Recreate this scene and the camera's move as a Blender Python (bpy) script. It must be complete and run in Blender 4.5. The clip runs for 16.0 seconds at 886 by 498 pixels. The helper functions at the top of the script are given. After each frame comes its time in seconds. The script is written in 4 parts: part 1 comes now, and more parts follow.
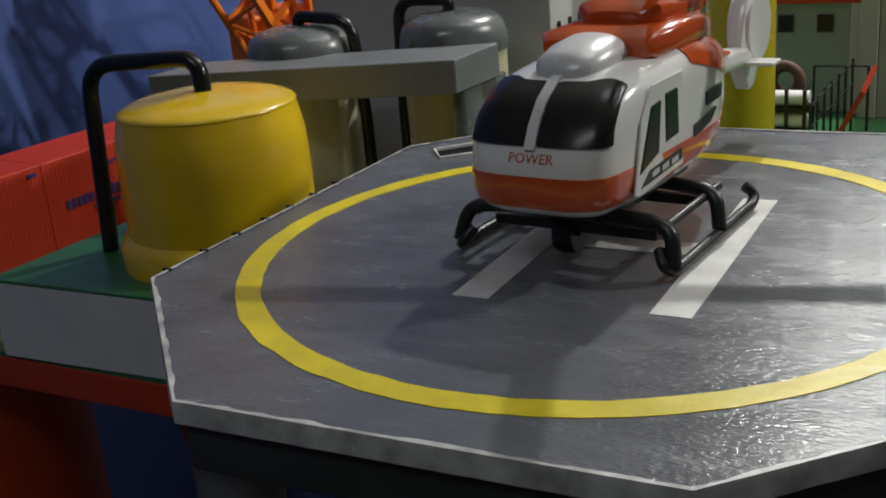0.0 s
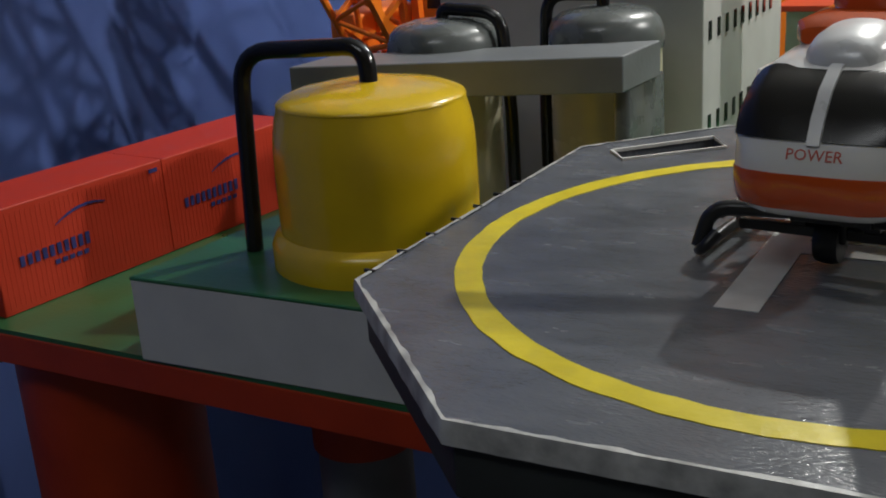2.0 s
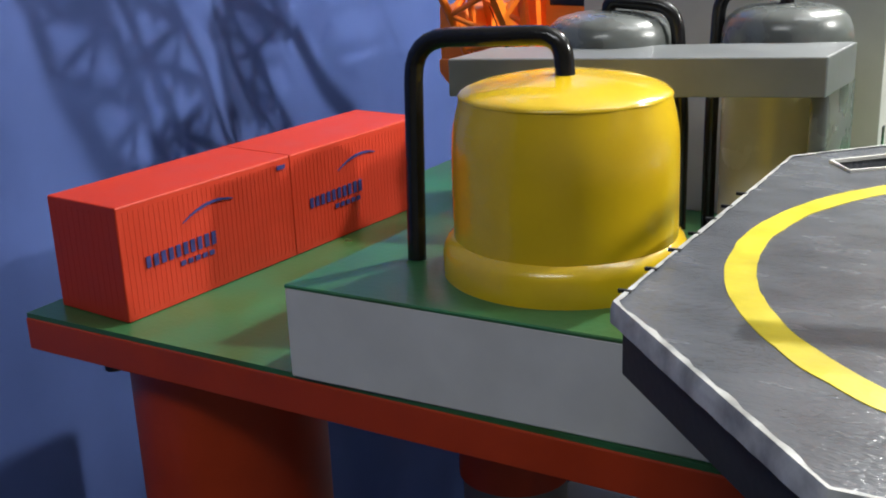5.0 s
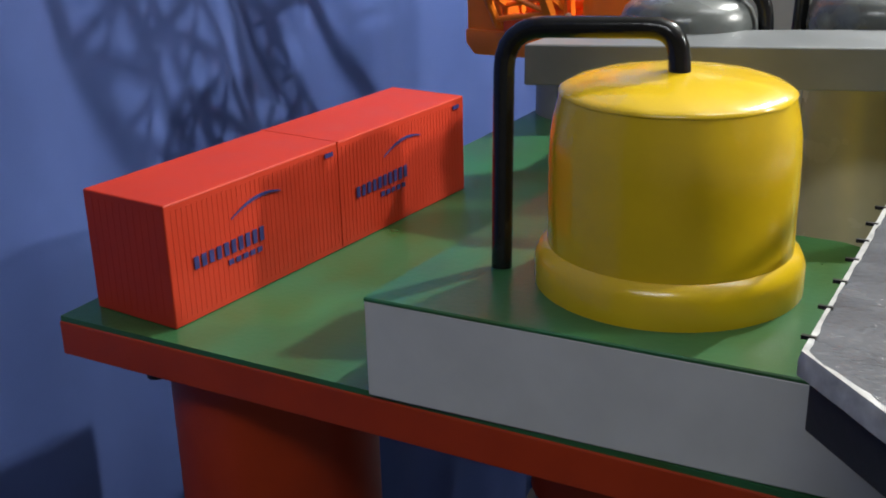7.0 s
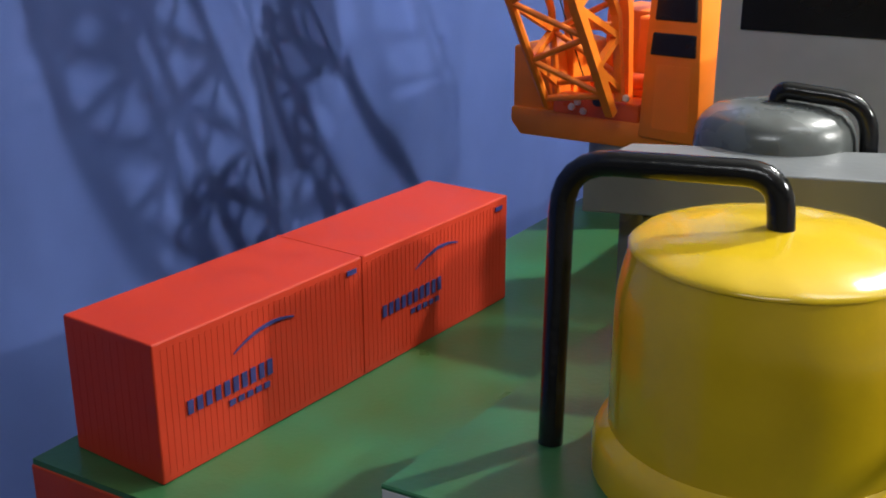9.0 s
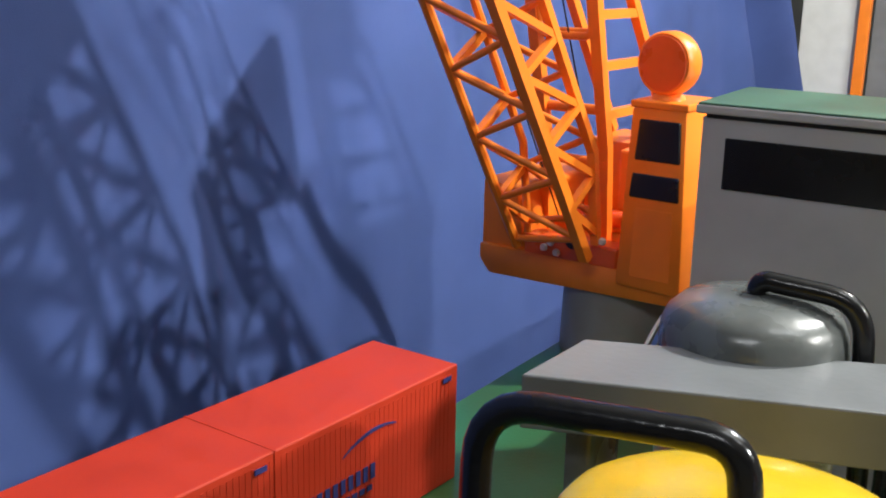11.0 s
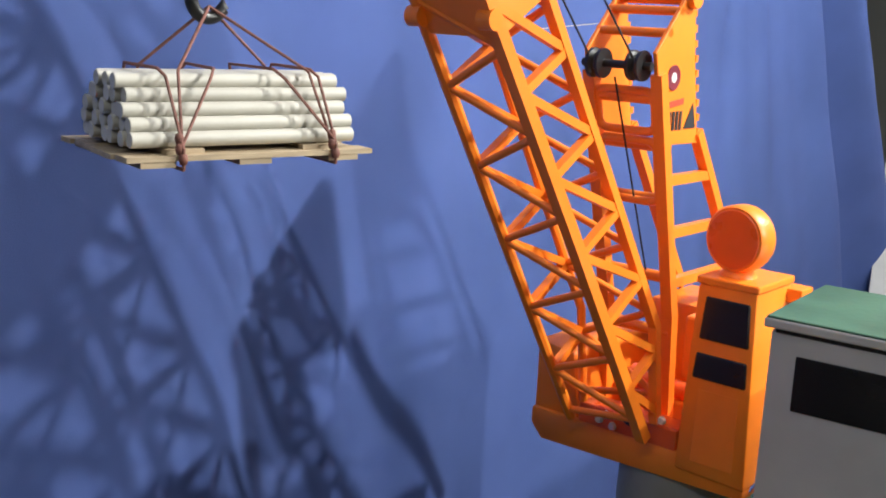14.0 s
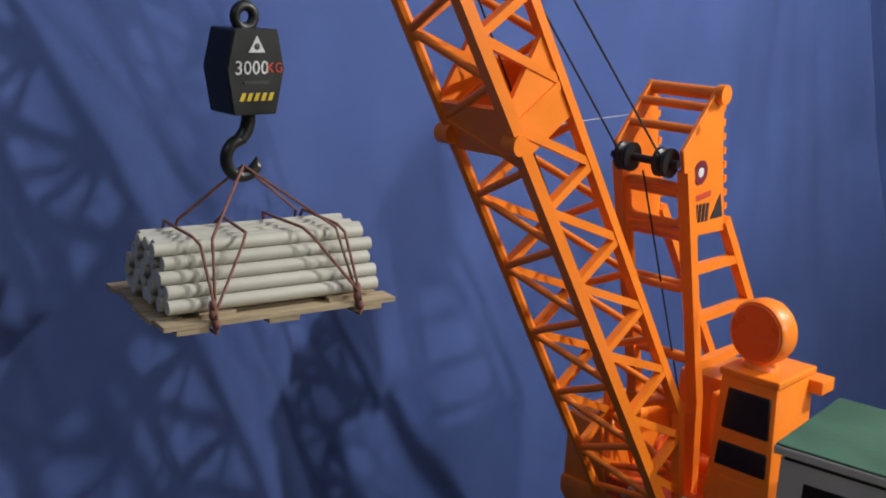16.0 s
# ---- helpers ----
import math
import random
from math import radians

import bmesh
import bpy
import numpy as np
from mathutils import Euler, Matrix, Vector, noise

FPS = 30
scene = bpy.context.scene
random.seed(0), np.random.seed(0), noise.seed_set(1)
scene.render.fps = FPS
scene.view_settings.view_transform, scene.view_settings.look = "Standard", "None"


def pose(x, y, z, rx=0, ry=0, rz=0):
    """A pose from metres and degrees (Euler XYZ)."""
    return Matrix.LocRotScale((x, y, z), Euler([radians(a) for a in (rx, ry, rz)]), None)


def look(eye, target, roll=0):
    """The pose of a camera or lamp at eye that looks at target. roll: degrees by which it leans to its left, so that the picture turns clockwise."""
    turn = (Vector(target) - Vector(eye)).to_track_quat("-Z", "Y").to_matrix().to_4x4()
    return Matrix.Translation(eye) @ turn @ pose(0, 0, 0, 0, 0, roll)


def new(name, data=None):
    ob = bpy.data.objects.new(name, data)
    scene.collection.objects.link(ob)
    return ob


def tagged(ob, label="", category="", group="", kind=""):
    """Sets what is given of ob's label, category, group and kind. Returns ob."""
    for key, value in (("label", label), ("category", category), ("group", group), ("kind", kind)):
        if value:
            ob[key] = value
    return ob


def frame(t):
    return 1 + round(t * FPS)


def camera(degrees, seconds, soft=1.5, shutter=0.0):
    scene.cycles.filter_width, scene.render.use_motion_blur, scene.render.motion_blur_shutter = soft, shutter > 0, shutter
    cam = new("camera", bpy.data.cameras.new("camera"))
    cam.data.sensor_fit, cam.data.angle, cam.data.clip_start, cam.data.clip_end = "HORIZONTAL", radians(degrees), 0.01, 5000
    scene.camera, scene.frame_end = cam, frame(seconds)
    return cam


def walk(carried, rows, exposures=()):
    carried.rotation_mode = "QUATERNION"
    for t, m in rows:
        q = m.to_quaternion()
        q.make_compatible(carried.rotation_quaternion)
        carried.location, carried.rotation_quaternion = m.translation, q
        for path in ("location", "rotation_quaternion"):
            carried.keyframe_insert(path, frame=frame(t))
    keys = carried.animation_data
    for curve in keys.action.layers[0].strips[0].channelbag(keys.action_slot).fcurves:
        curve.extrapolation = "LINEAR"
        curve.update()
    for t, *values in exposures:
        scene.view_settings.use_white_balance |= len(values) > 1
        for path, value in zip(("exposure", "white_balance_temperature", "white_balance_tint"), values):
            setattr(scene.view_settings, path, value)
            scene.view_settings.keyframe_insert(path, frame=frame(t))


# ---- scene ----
cam = camera(43.5, 16.0, soft=1.9)
PATH = [
    (0, (0.173, -0.024, 0.535), (-0.05, 1.851, -0.123), -5.0),
    (0.5, (0.151, -0.015, 0.534), (-0.083, 1.86, -0.122), -4.7),
    (1, (0.114, -0.002, 0.534), (-0.132, 1.873, -0.117), -3.9),
    (1.5, (0.085, 0.007, 0.526), (-0.167, 1.885, -0.115), -3.8),
    (2, (0.06, 0.019, 0.519), (-0.203, 1.898, -0.114), -3.9),
    (2.5, (0.038, 0.031, 0.515), (-0.23, 1.91, -0.114), -3.5),
    (3, (0.018, 0.041, 0.514), (-0.251, 1.921, -0.114), -3.3),
    (3.5, (-0.003, 0.048, 0.512), (-0.277, 1.926, -0.122), -2.8),
    (4, (-0.025, 0.06, 0.508), (-0.314, 1.942, -0.104), -2.7),
    (4.5, (-0.04, 0.072, 0.503), (-0.331, 1.952, -0.116), -2.3),
    (5, (-0.06, 0.083, 0.502), (-0.357, 1.962, -0.117), -2.3),
    (5.2, (-0.071, 0.086, 0.503), (-0.373, 1.963, -0.116), -2.3),
    (7.3, (-0.156, 0.155, 0.525), (-0.374, 2.012, -0.185), -1.3),
    (7.5, (-0.159, 0.165, 0.53), (-0.384, 2.024, -0.173), -1.3),
    (8, (-0.158, 0.191, 0.541), (-0.411, 2.055, -0.141), -0.8),
    (8.5, (-0.164, 0.229, 0.543), (-0.422, 2.098, -0.12), -0.0),
    (9, (-0.166, 0.273, 0.545), (-0.453, 2.141, -0.108), -0.1),
    (9.5, (-0.158, 0.3, 0.556), (-0.456, 2.177, -0.067), -0.0),
    (10, (-0.157, 0.333, 0.563), (-0.45, 2.215, -0.047), 0.6),
    (10.2, (-0.154, 0.345, 0.57), (-0.449, 2.234, -0.018), 0.8),
    (12.5, (-0.122, 0.468, 0.589), (-0.489, 2.376, 0.116), 1.6),
    (13, (-0.122, 0.471, 0.619), (-0.533, 2.375, 0.166), 1.7),
    (13.5, (-0.111, 0.478, 0.633), (-0.564, 2.377, 0.202), 1.6),
    (14, (-0.134, 0.474, 0.656), (-0.583, 2.378, 0.239), 2.8),
    (14.5, (-0.123, 0.481, 0.685), (-0.611, 2.377, 0.277), 3.0),
    (15, (-0.132, 0.474, 0.705), (-0.626, 2.362, 0.269), 3.6),
    (15.5, (-0.116, 0.476, 0.73), (-0.639, 2.351, 0.269), 2.8),
    (16, (-0.117, 0.467, 0.762), (-0.655, 2.334, 0.286), 2.9),
]
EXPOSURES = [(0.0, -0.55), (2.0, -0.45), (3.0, -0.12), (3.5, 0.1), (4.2, 0.7), (5.0, 0.82), (8.0, 0.58), (10.0, 0.6), (12.5, 0.75), (14.5, 0.62), (15.2, 0.28), (16.0, -0.3)]
walk(cam, [(t, look(eye, target, roll)) for t, eye, target, roll in PATH], EXPOSURES)

# ---- frames of reference ----
RIG = pose(0.193, 0.555, 0, 0, 0, -22.5)      # the model platform: x along its front, y to its back
CRANE = pose(-0.1067, 1.3776, 0, 0, 0, -27.0)  # the toy crane: x across, y to its back
DECK_Z, PAD_Z, BLOCK_Z = 0.2, 0.329, 0.264

# ---- light ----
world = bpy.data.worlds.new("room_air")
scene.world = world
world.use_nodes = True
world.node_tree.nodes["Background"].inputs[0].default_value = (0.55, 0.62, 0.75, 1)
world.node_tree.nodes["Background"].inputs[1].default_value = 0.10


def lamp(name, kind, m, watts, colour, size):
    data = bpy.data.lights.new(name, kind)
    data.energy, data.color = watts, colour
    if kind == "AREA":
        data.shape, data.size, data.size_y = "RECTANGLE", size[0], size[1]
    else:
        data.shadow_soft_size = size
    ob = new(name, data)
    ob.matrix_world = m
    return ob


lamp("work_lamp", "POINT", RIG @ pose(0.0, 1.03, 1.26), 54.0, (0.98, 0.98, 0.94), 0.015)
lamp("back_lamp", "POINT", RIG @ pose(0.11, 1.72, 1.26), 16.0, (0.98, 0.98, 0.94), 0.012)
lamp("side_lamp", "POINT", RIG @ pose(0.88, 0.77, 1.13), 41.0, (0.98, 0.965, 0.92), 0.024)
# unseen overhead fill, added to lift faces the point lamps leave dark
for lamp_x, lamp_y, lamp_watts in ((-0.6, -0.9, 10.5), (0.9, 0.9, 6.0)):
    lamp("ceiling_fill", "AREA", look((lamp_x, lamp_y, 2.17), (lamp_x, lamp_y, 0)), lamp_watts, (0.93, 0.97, 1.0), (1.2, 0.4))

# ---- materials ----


def material(name, colour, rough=0.5, metal=0.0, vary=0.12, scale=45.0, grain=0.15, grain_scale=700.0, stretch=(1, 1, 1), coat=0.0, second=None, spec=0.5, random_tone=0.0, rough_vary=0.12):
    """A painted or plastic surface: two scales of tone, roughness that wanders, fine relief."""
    m = bpy.data.materials.new(name)
    m.use_nodes = True
    t = m.node_tree
    n, l = t.nodes, t.links
    b = n["Principled BSDF"]
    b.inputs["Metallic"].default_value = metal
    b.inputs["Coat Weight"].default_value = coat
    b.inputs["Specular IOR Level"].default_value = spec
    co = n.new("ShaderNodeTexCoord")
    mp = n.new("ShaderNodeMapping")
    mp.inputs["Scale"].default_value = stretch
    l.new(co.outputs["Object"], mp.inputs["Vector"])
    big = n.new("ShaderNodeTexNoise")
    big.inputs["Scale"].default_value, big.inputs["Detail"].default_value = scale, 5
    fine = n.new("ShaderNodeTexNoise")
    fine.inputs["Scale"].default_value, fine.inputs["Detail"].default_value = grain_scale, 3
    l.new(mp.outputs[0], big.inputs["Vector"])
    l.new(mp.outputs[0], fine.inputs["Vector"])
    ramp = n.new("ShaderNodeValToRGB")
    lo = [c * (1 - vary) for c in colour] if second is None else second
    hi = [min(1.0, c * (1 + vary)) for c in colour]
    ramp.color_ramp.elements[0].position, ramp.color_ramp.elements[1].position = 0.32, 0.68
    ramp.color_ramp.elements[0].color, ramp.color_ramp.elements[1].color = (*lo, 1), (*hi, 1)
    l.new(big.outputs["Fac"], ramp.inputs["Fac"])
    out = ramp.outputs["Color"]
    if random_tone:
        info = n.new("ShaderNodeObjectInfo")
        tone = n.new("ShaderNodeMapRange")
        tone.inputs["To Min"].default_value, tone.inputs["To Max"].default_value = 1 - random_tone, 1 + random_tone
        l.new(info.outputs["Random"], tone.inputs["Value"])
        mul = n.new("ShaderNodeVectorMath")
        mul.operation = "SCALE"
        l.new(out, mul.inputs[0])
        l.new(tone.outputs[0], mul.inputs["Scale"])
        out = mul.outputs[0]
    l.new(out, b.inputs["Base Color"])
    rr = n.new("ShaderNodeMapRange")
    rr.inputs["To Min"].default_value, rr.inputs["To Max"].default_value = max(0.03, rough - rough_vary), min(1, rough + rough_vary)
    l.new(big.outputs["Fac"], rr.inputs["Value"])
    l.new(rr.outputs[0], b.inputs["Roughness"])
    bump = n.new("ShaderNodeBump")
    bump.inputs["Strength"].default_value, bump.inputs["Distance"].default_value = grain, 0.0006
    add = n.new("ShaderNodeMath")
    l.new(big.outputs["Fac"], add.inputs[0])
    l.new(fine.outputs["Fac"], add.inputs[1])
    l.new(add.outputs[0], bump.inputs["Height"])
    l.new(bump.outputs[0], b.inputs["Normal"])
    return m


YELLOW = material("yellow_gloss_paint", (0.72, 0.475, 0.012), 0.22, vary=0.06, scale=25, grain=0.25, grain_scale=160, coat=0.3, rough_vary=0.06)
PIPE_BLACK = material("black_gloss_paint", (0.008, 0.008, 0.009), 0.2, vary=0.2, grain=0.4, grain_scale=250)
GREEN = material("green_deck_paint", (0.024, 0.125, 0.052), 0.32, vary=0.2, scale=14, grain=0.25, grain_scale=220, second=(0.036, 0.1, 0.026))
RED = material("red_orange_paint", (0.45, 0.04, 0.005), 0.42, vary=0.1, scale=20, grain=0.2, grain_scale=260)
CONTAINER_RED = material("red_container_paint", (0.5, 0.03, 0.006), 0.55, vary=0.06, scale=30, grain=0.12)
WHITE = material("white_wall_paint", (0.47, 0.47, 0.45), 0.5, vary=0.06, scale=25, grain=0.3, grain_scale=180)
BOARD_WHITE = material("white_board_paint", (0.62, 0.62, 0.6), 0.5, vary=0.05, scale=25, grain=0.3, grain_scale=150)
GREY = material("grey_pad_paint", (0.115, 0.122, 0.138), 0.24, vary=0.13, scale=26, grain=1.0, grain_scale=240, stretch=(1, 2.6, 1), rough_vary=0.12)
BEAM_GREY = material("grey_beam_paint", (0.16, 0.17, 0.175), 0.42, vary=0.12, scale=20, grain=0.3, grain_scale=200)
VENT_GREY = material("grey_gloss_paint", (0.105, 0.115, 0.112), 0.27, vary=0.32, scale=30, grain=0.3, grain_scale=200, coat=0.3)
CREAM = material("cream_gloss_paint", (0.5, 0.47, 0.32), 0.25, vary=0.08, scale=22, grain=0.25, grain_scale=200)
DARK_GREY = material("dark_grey_paint", (0.032, 0.036, 0.034), 0.5, vary=0.2, scale=25, grain=0.3, grain_scale=200)
RIM_WHITE = material("worn_white_rim_paint", (0.5, 0.5, 0.48), 0.4, vary=0.2, scale=70, grain=0.5, grain_scale=220, second=(0.28, 0.28, 0.27))
LINE_YELLOW = material("yellow_line_paint", (0.68, 0.55, 0.015), 0.38, vary=0.1, scale=60, grain=0.5, grain_scale=160)
LINE_WHITE = material("white_line_paint", (0.62, 0.61, 0.58), 0.4, vary=0.12, scale=60, grain=0.5, grain_scale=160)
BLACK = material("black_plastic", (0.012, 0.012, 0.013), 0.35, vary=0.2, grain=0.1)
PIT = material("black_opening", (0.006, 0.007, 0.006), 0.7, vary=0.2, grain=0.1)
TINTED = material("dark_tinted_plastic", (0.006, 0.007, 0.008), 0.1, vary=0.1, grain=0.02, coat=0.5, rough_vary=0.03)
SMOKED = material("smoked_plastic", (0.011, 0.010, 0.009), 0.24, vary=0.2, grain=0.05, rough_vary=0.06, spec=0.4)
ORANGE = material("orange_plastic", (0.87, 0.215, 0.016), 0.38, vary=0.06, scale=30, grain=0.08, spec=0.5)
ORANGE_DEEP = material("deep_orange_plastic", (0.72, 0.1, 0.015), 0.3, vary=0.06, scale=30, grain=0.08)
HELI_ORANGE = material("glossy_orange_plastic", (0.6, 0.085, 0.012), 0.16, vary=0.05, scale=30, grain=0.04, coat=0.6, rough_vary=0.05)
HELI_WHITE = material("glossy_white_plastic", (0.8, 0.79, 0.77), 0.2, vary=0.03, scale=30, grain=0.04, coat=0.4, rough_vary=0.05)
HELI_SILVER = material("silver_plastic", (0.66, 0.66, 0.66), 0.3, metal=0.1, vary=0.05, grain=0.05)
STICKER = material("dark_sticker_print", (0.03, 0.03, 0.035), 0.4, vary=0.2)
STICKER_RED = material("red_sticker_print", (0.5, 0.06, 0.03), 0.4, vary=0.1)
STICKER_MAROON = material("dark_maroon_sticker_print", (0.16, 0.02, 0.035), 0.4, vary=0.15)
STICKER_WHITE = material("white_sticker_print", (0.6, 0.6, 0.6), 0.4, vary=0.1)
STICKER_YELLOW = material("yellow_sticker_print", (0.6, 0.42, 0.03), 0.4, vary=0.1)
LOGO_BLUE = material("dark_blue_print", (0.03, 0.03, 0.14), 0.5, vary=0.25, scale=120)
CLOTH = material("blue_curtain_cloth", (0.13, 0.2, 0.51), 0.85, vary=0.1, scale=5, grain=0.3, grain_scale=900, spec=0.15)
FLOORING = material("dark_floor_vinyl", (0.05, 0.055, 0.07), 0.5, vary=0.2, scale=6, grain=0.1)
ROOM_PAINT = material("room_wall_paint", (0.42, 0.42, 0.4), 0.7, vary=0.06, scale=4, grain=0.1)
WOOD = material("pale_raw_wood", (0.4, 0.31, 0.2), 0.65, vary=0.2, scale=30, grain=0.5, grain_scale=260, stretch=(1, 8, 8), random_tone=0.15)
STICK = material("white_paper_stick", (0.5, 0.48, 0.42), 0.45, vary=0.05, scale=60, grain=0.15, random_tone=0.06)
CORD = material("brown_elastic_cord", (0.2, 0.08, 0.06), 0.7, vary=0.25, scale=300, grain=0.5, grain_scale=1500)
ROPE = material("black_rope", (0.01, 0.01, 0.012), 0.6, vary=0.2, scale=400, grain=0.4)
YELLOW_POST = material("yellow_post_paint", (0.5, 0.38, 0.012), 0.25, vary=0.08, scale=20, grain=0.25, grain_scale=200)
PEDESTAL = material("warm_grey_paint", (0.25, 0.24, 0.21), 0.45, vary=0.12, scale=22, grain=0.25, grain_scale=200)
ROOF_GREEN = material("dull_green_roof_paint", (0.035, 0.095, 0.06), 0.5, vary=0.25, scale=22, grain=0.3, grain_scale=200)
PALE_BOARD = material("pale_grey_board_paint", (0.36, 0.34, 0.29), 0.5, vary=0.1, scale=15, grain=0.2)
PALE_GREEN = material("pale_green_wall_paint", (0.3, 0.37, 0.3), 0.5, vary=0.08, scale=15, grain=0.2)
RUST_BOARD = material("brown_board_paint", (0.3, 0.24, 0.17), 0.5, vary=0.12, scale=15, grain=0.2)
RUST = material("brown_tyre_rubber", (0.12, 0.06, 0.05), 0.6, vary=0.2, scale=60)

# ---- mesh helpers ----


def part(name, bm, mat, parent, label="", smooth=0.0):
    """Links a bmesh as one mesh object under a thing or part; smooth: the angle in degrees up to which edges are shaded smooth."""
    bmesh.ops.recalc_face_normals(bm, faces=bm.faces)
    me = bpy.data.meshes.new(name)
    if smooth:
        for f in bm.faces:
            f.smooth = True
        for e in bm.edges:
            if len(e.link_faces) == 2 and e.calc_face_angle(0) > radians(smooth):
                e.smooth = False
    bm.to_mesh(me)
    bm.free()
    me.materials.append(mat)
    ob = new(name, me)
    if parent is not None:
        ob.parent = parent
    if label:
        tagged(ob, label)
    return ob


def thing(name, m, label, category, group="", kind=""):
    ob = new(name)
    ob.empty_display_size = 0.02
    ob.matrix_world = m
    return tagged(ob, label, category, group, kind)


def box(x0, x1, y0, y1, z0, z1, bevel=0.0, seg=2, bm=None):
    b = bmesh.new()
    bmesh.ops.create_cube(b, size=1.0)
    for v in b.verts:
        v.co = Vector(((x0 + x1) / 2 + v.co.x * (x1 - x0), (y0 + y1) / 2 + v.co.y * (y1 - y0), (z0 + z1) / 2 + v.co.z * (z1 - z0)))
    if bevel:
        bmesh.ops.bevel(b, geom=b.edges[:], offset=bevel, segments=seg, affect="EDGES", profile=0.5)
    return b if bm is None else join(bm, b)


def join(bm, b):
    """Adds bmesh b to bm."""
    me = bpy.data.meshes.new("tmp")
    b.to_mesh(me)
    b.free()
    bm.from_mesh(me)
    bpy.data.meshes.remove(me)
    return bm


def prism(points, z0, z1, bevel=0.0, seg=2):
    """Upright prism over plan points."""
    b = bmesh.new()
    low = [b.verts.new((x, y, z0)) for x, y in points]
    high = [b.verts.new((x, y, z1)) for x, y in points]
    b.faces.new(low[::-1])
    b.faces.new(high)
    n = len(points)
    for i in range(n):
        b.faces.new((low[i], low[(i + 1) % n], high[(i + 1) % n], high[i]))
    if bevel:
        bmesh.ops.bevel(b, geom=b.edges[:], offset=bevel, segments=seg, affect="EDGES", profile=0.5)
    return b


def slab(points, thick, axis, at, bevel=0.0, seg=1):
    """Plate with an outline in the plane across one axis ('x': points are y, z; 'y': points are x, z), from at to at + thick."""
    b = prism(points, 0, thick, bevel, seg)
    for v in b.verts:
        p, q, r = v.co
        v.co = (at + r, p, q) if axis == "x" else (p, at + r, q)
    return b


def lathe(profile, centre=(0, 0, 0), seg=48):
    """Body of revolution round z from (radius, z) pairs."""
    b = bmesh.new()
    rings = []
    for r, z in profile:
        if r < 1e-6:
            rings.append([b.verts.new((centre[0], centre[1], centre[2] + z))])
        else:
            rings.append([b.verts.new((centre[0] + r * math.cos(2 * math.pi * k / seg), centre[1] + r * math.sin(2 * math.pi * k / seg), centre[2] + z)) for k in range(seg)])
    for a, c in zip(rings, rings[1:]):
        for k in range(seg):
            j = (k + 1) % seg
            q = [a[k % len(a)], a[j % len(a)], c[j % len(c)], c[k % len(c)]]
            q = list(dict.fromkeys(q))
            if len(q) > 2:
                b.faces.new(q)
    for ring in (rings[0], rings[-1]):
        if len(ring) > 1:
            b.faces.new(ring)
    return b


def tube(path, r, seg=12, bm=None, square=False):
    """Round (or square) rod along a list of points."""
    b = bmesh.new()
    pts = [Vector(p) for p in path]
    seg = 4 if square else seg
    rings, side = [], None
    for i, p in enumerate(pts):
        d = (pts[min(i + 1, len(pts) - 1)] - pts[max(i - 1, 0)]).normalized()
        if side is None:
            side = d.cross(Vector((0, 0, 1)) if abs(d.z) < 0.9 else Vector((0, 1, 0))).normalized()
        side = (side - d * side.dot(d)).normalized()
        up = d.cross(side)
        off = math.pi / 4 if square else 0
        rr = r * (1.414 if square else 1)
        rings.append([b.verts.new(p + (side * math.cos(2 * math.pi * k / seg + off) + up * math.sin(2 * math.pi * k / seg + off)) * rr) for k in range(seg)])
    for a, c in zip(rings, rings[1:]):
        for k in range(seg):
            b.faces.new((a[k], a[(k + 1) % seg], c[(k + 1) % seg], c[k]))
    b.faces.new(rings[0][::-1])
    b.faces.new(rings[-1])
    return b if bm is None else join(bm, b)


def rounded(points, radius, steps=6):
    """A polyline with its inner corners rounded."""
    pts = [Vector(p) for p in points]
    out = [pts[0]]
    for a, p, c in zip(pts, pts[1:], pts[2:]):
        u, w = (a - p), (c - p)
        r = min(radius, u.length * 0.49, w.length * 0.49)
        s, e = p + u.normalized() * r, p + w.normalized() * r
        for k in range(steps + 1):
            f = k / steps
            out.append(s * (1 - f) ** 2 + p * 2 * f * (1 - f) + e * f * f)
    return out + [pts[-1]]


def letters(text, size, m, depth=0.0003):
    """Mesh of raised lettering in the built-in font, in the local x-y plane of m."""
    curve = bpy.data.curves.new("letters", "FONT")
    curve.body, curve.size, curve.extrude, curve.resolution_u = text, size, depth, 2
    curve.align_x, curve.align_y = "CENTER", "CENTER"
    ob = new("letters", curve)
    me = ob.evaluated_get(bpy.context.evaluated_depsgraph_get()).to_mesh()
    b = bmesh.new()
    b.from_mesh(me)
    bpy.data.objects.remove(ob)
    b.transform(m)
    return b


def wobble(bm, amount, scale):
    """Hand-made unevenness."""
    for v in bm.verts:
        v.co += noise.noise_vector(v.co * scale) * amount
    return bm


# ---- the room and the curtain ----
part("floor", box(-4, 5, -4, 6, -0.80, -0.75), FLOORING, None)
tagged(bpy.data.objects["floor"], "dark vinyl floor of the room", "floor", kind="structure")
for wall_name, b in (("wall_west", box(-4.1, -4, -4, 6, -0.75, 2.2)), ("wall_east", box(5, 5.1, -4, 6, -0.75, 2.2)), ("wall_south", box(-4, 5, -4.1, -4, -0.75, 2.2)), ("wall_north", box(-4, 5, 6, 6.1, -0.75, 2.2))):
    tagged(part(wall_name, b, ROOM_PAINT, None), "plain painted wall of the room", "wall", kind="structure")
tagged(part("ceiling", box(-4, 5, -4, 6, 2.2, 2.3), ROOM_PAINT, None), "plain painted ceiling of the room", "ceiling", kind="structure")


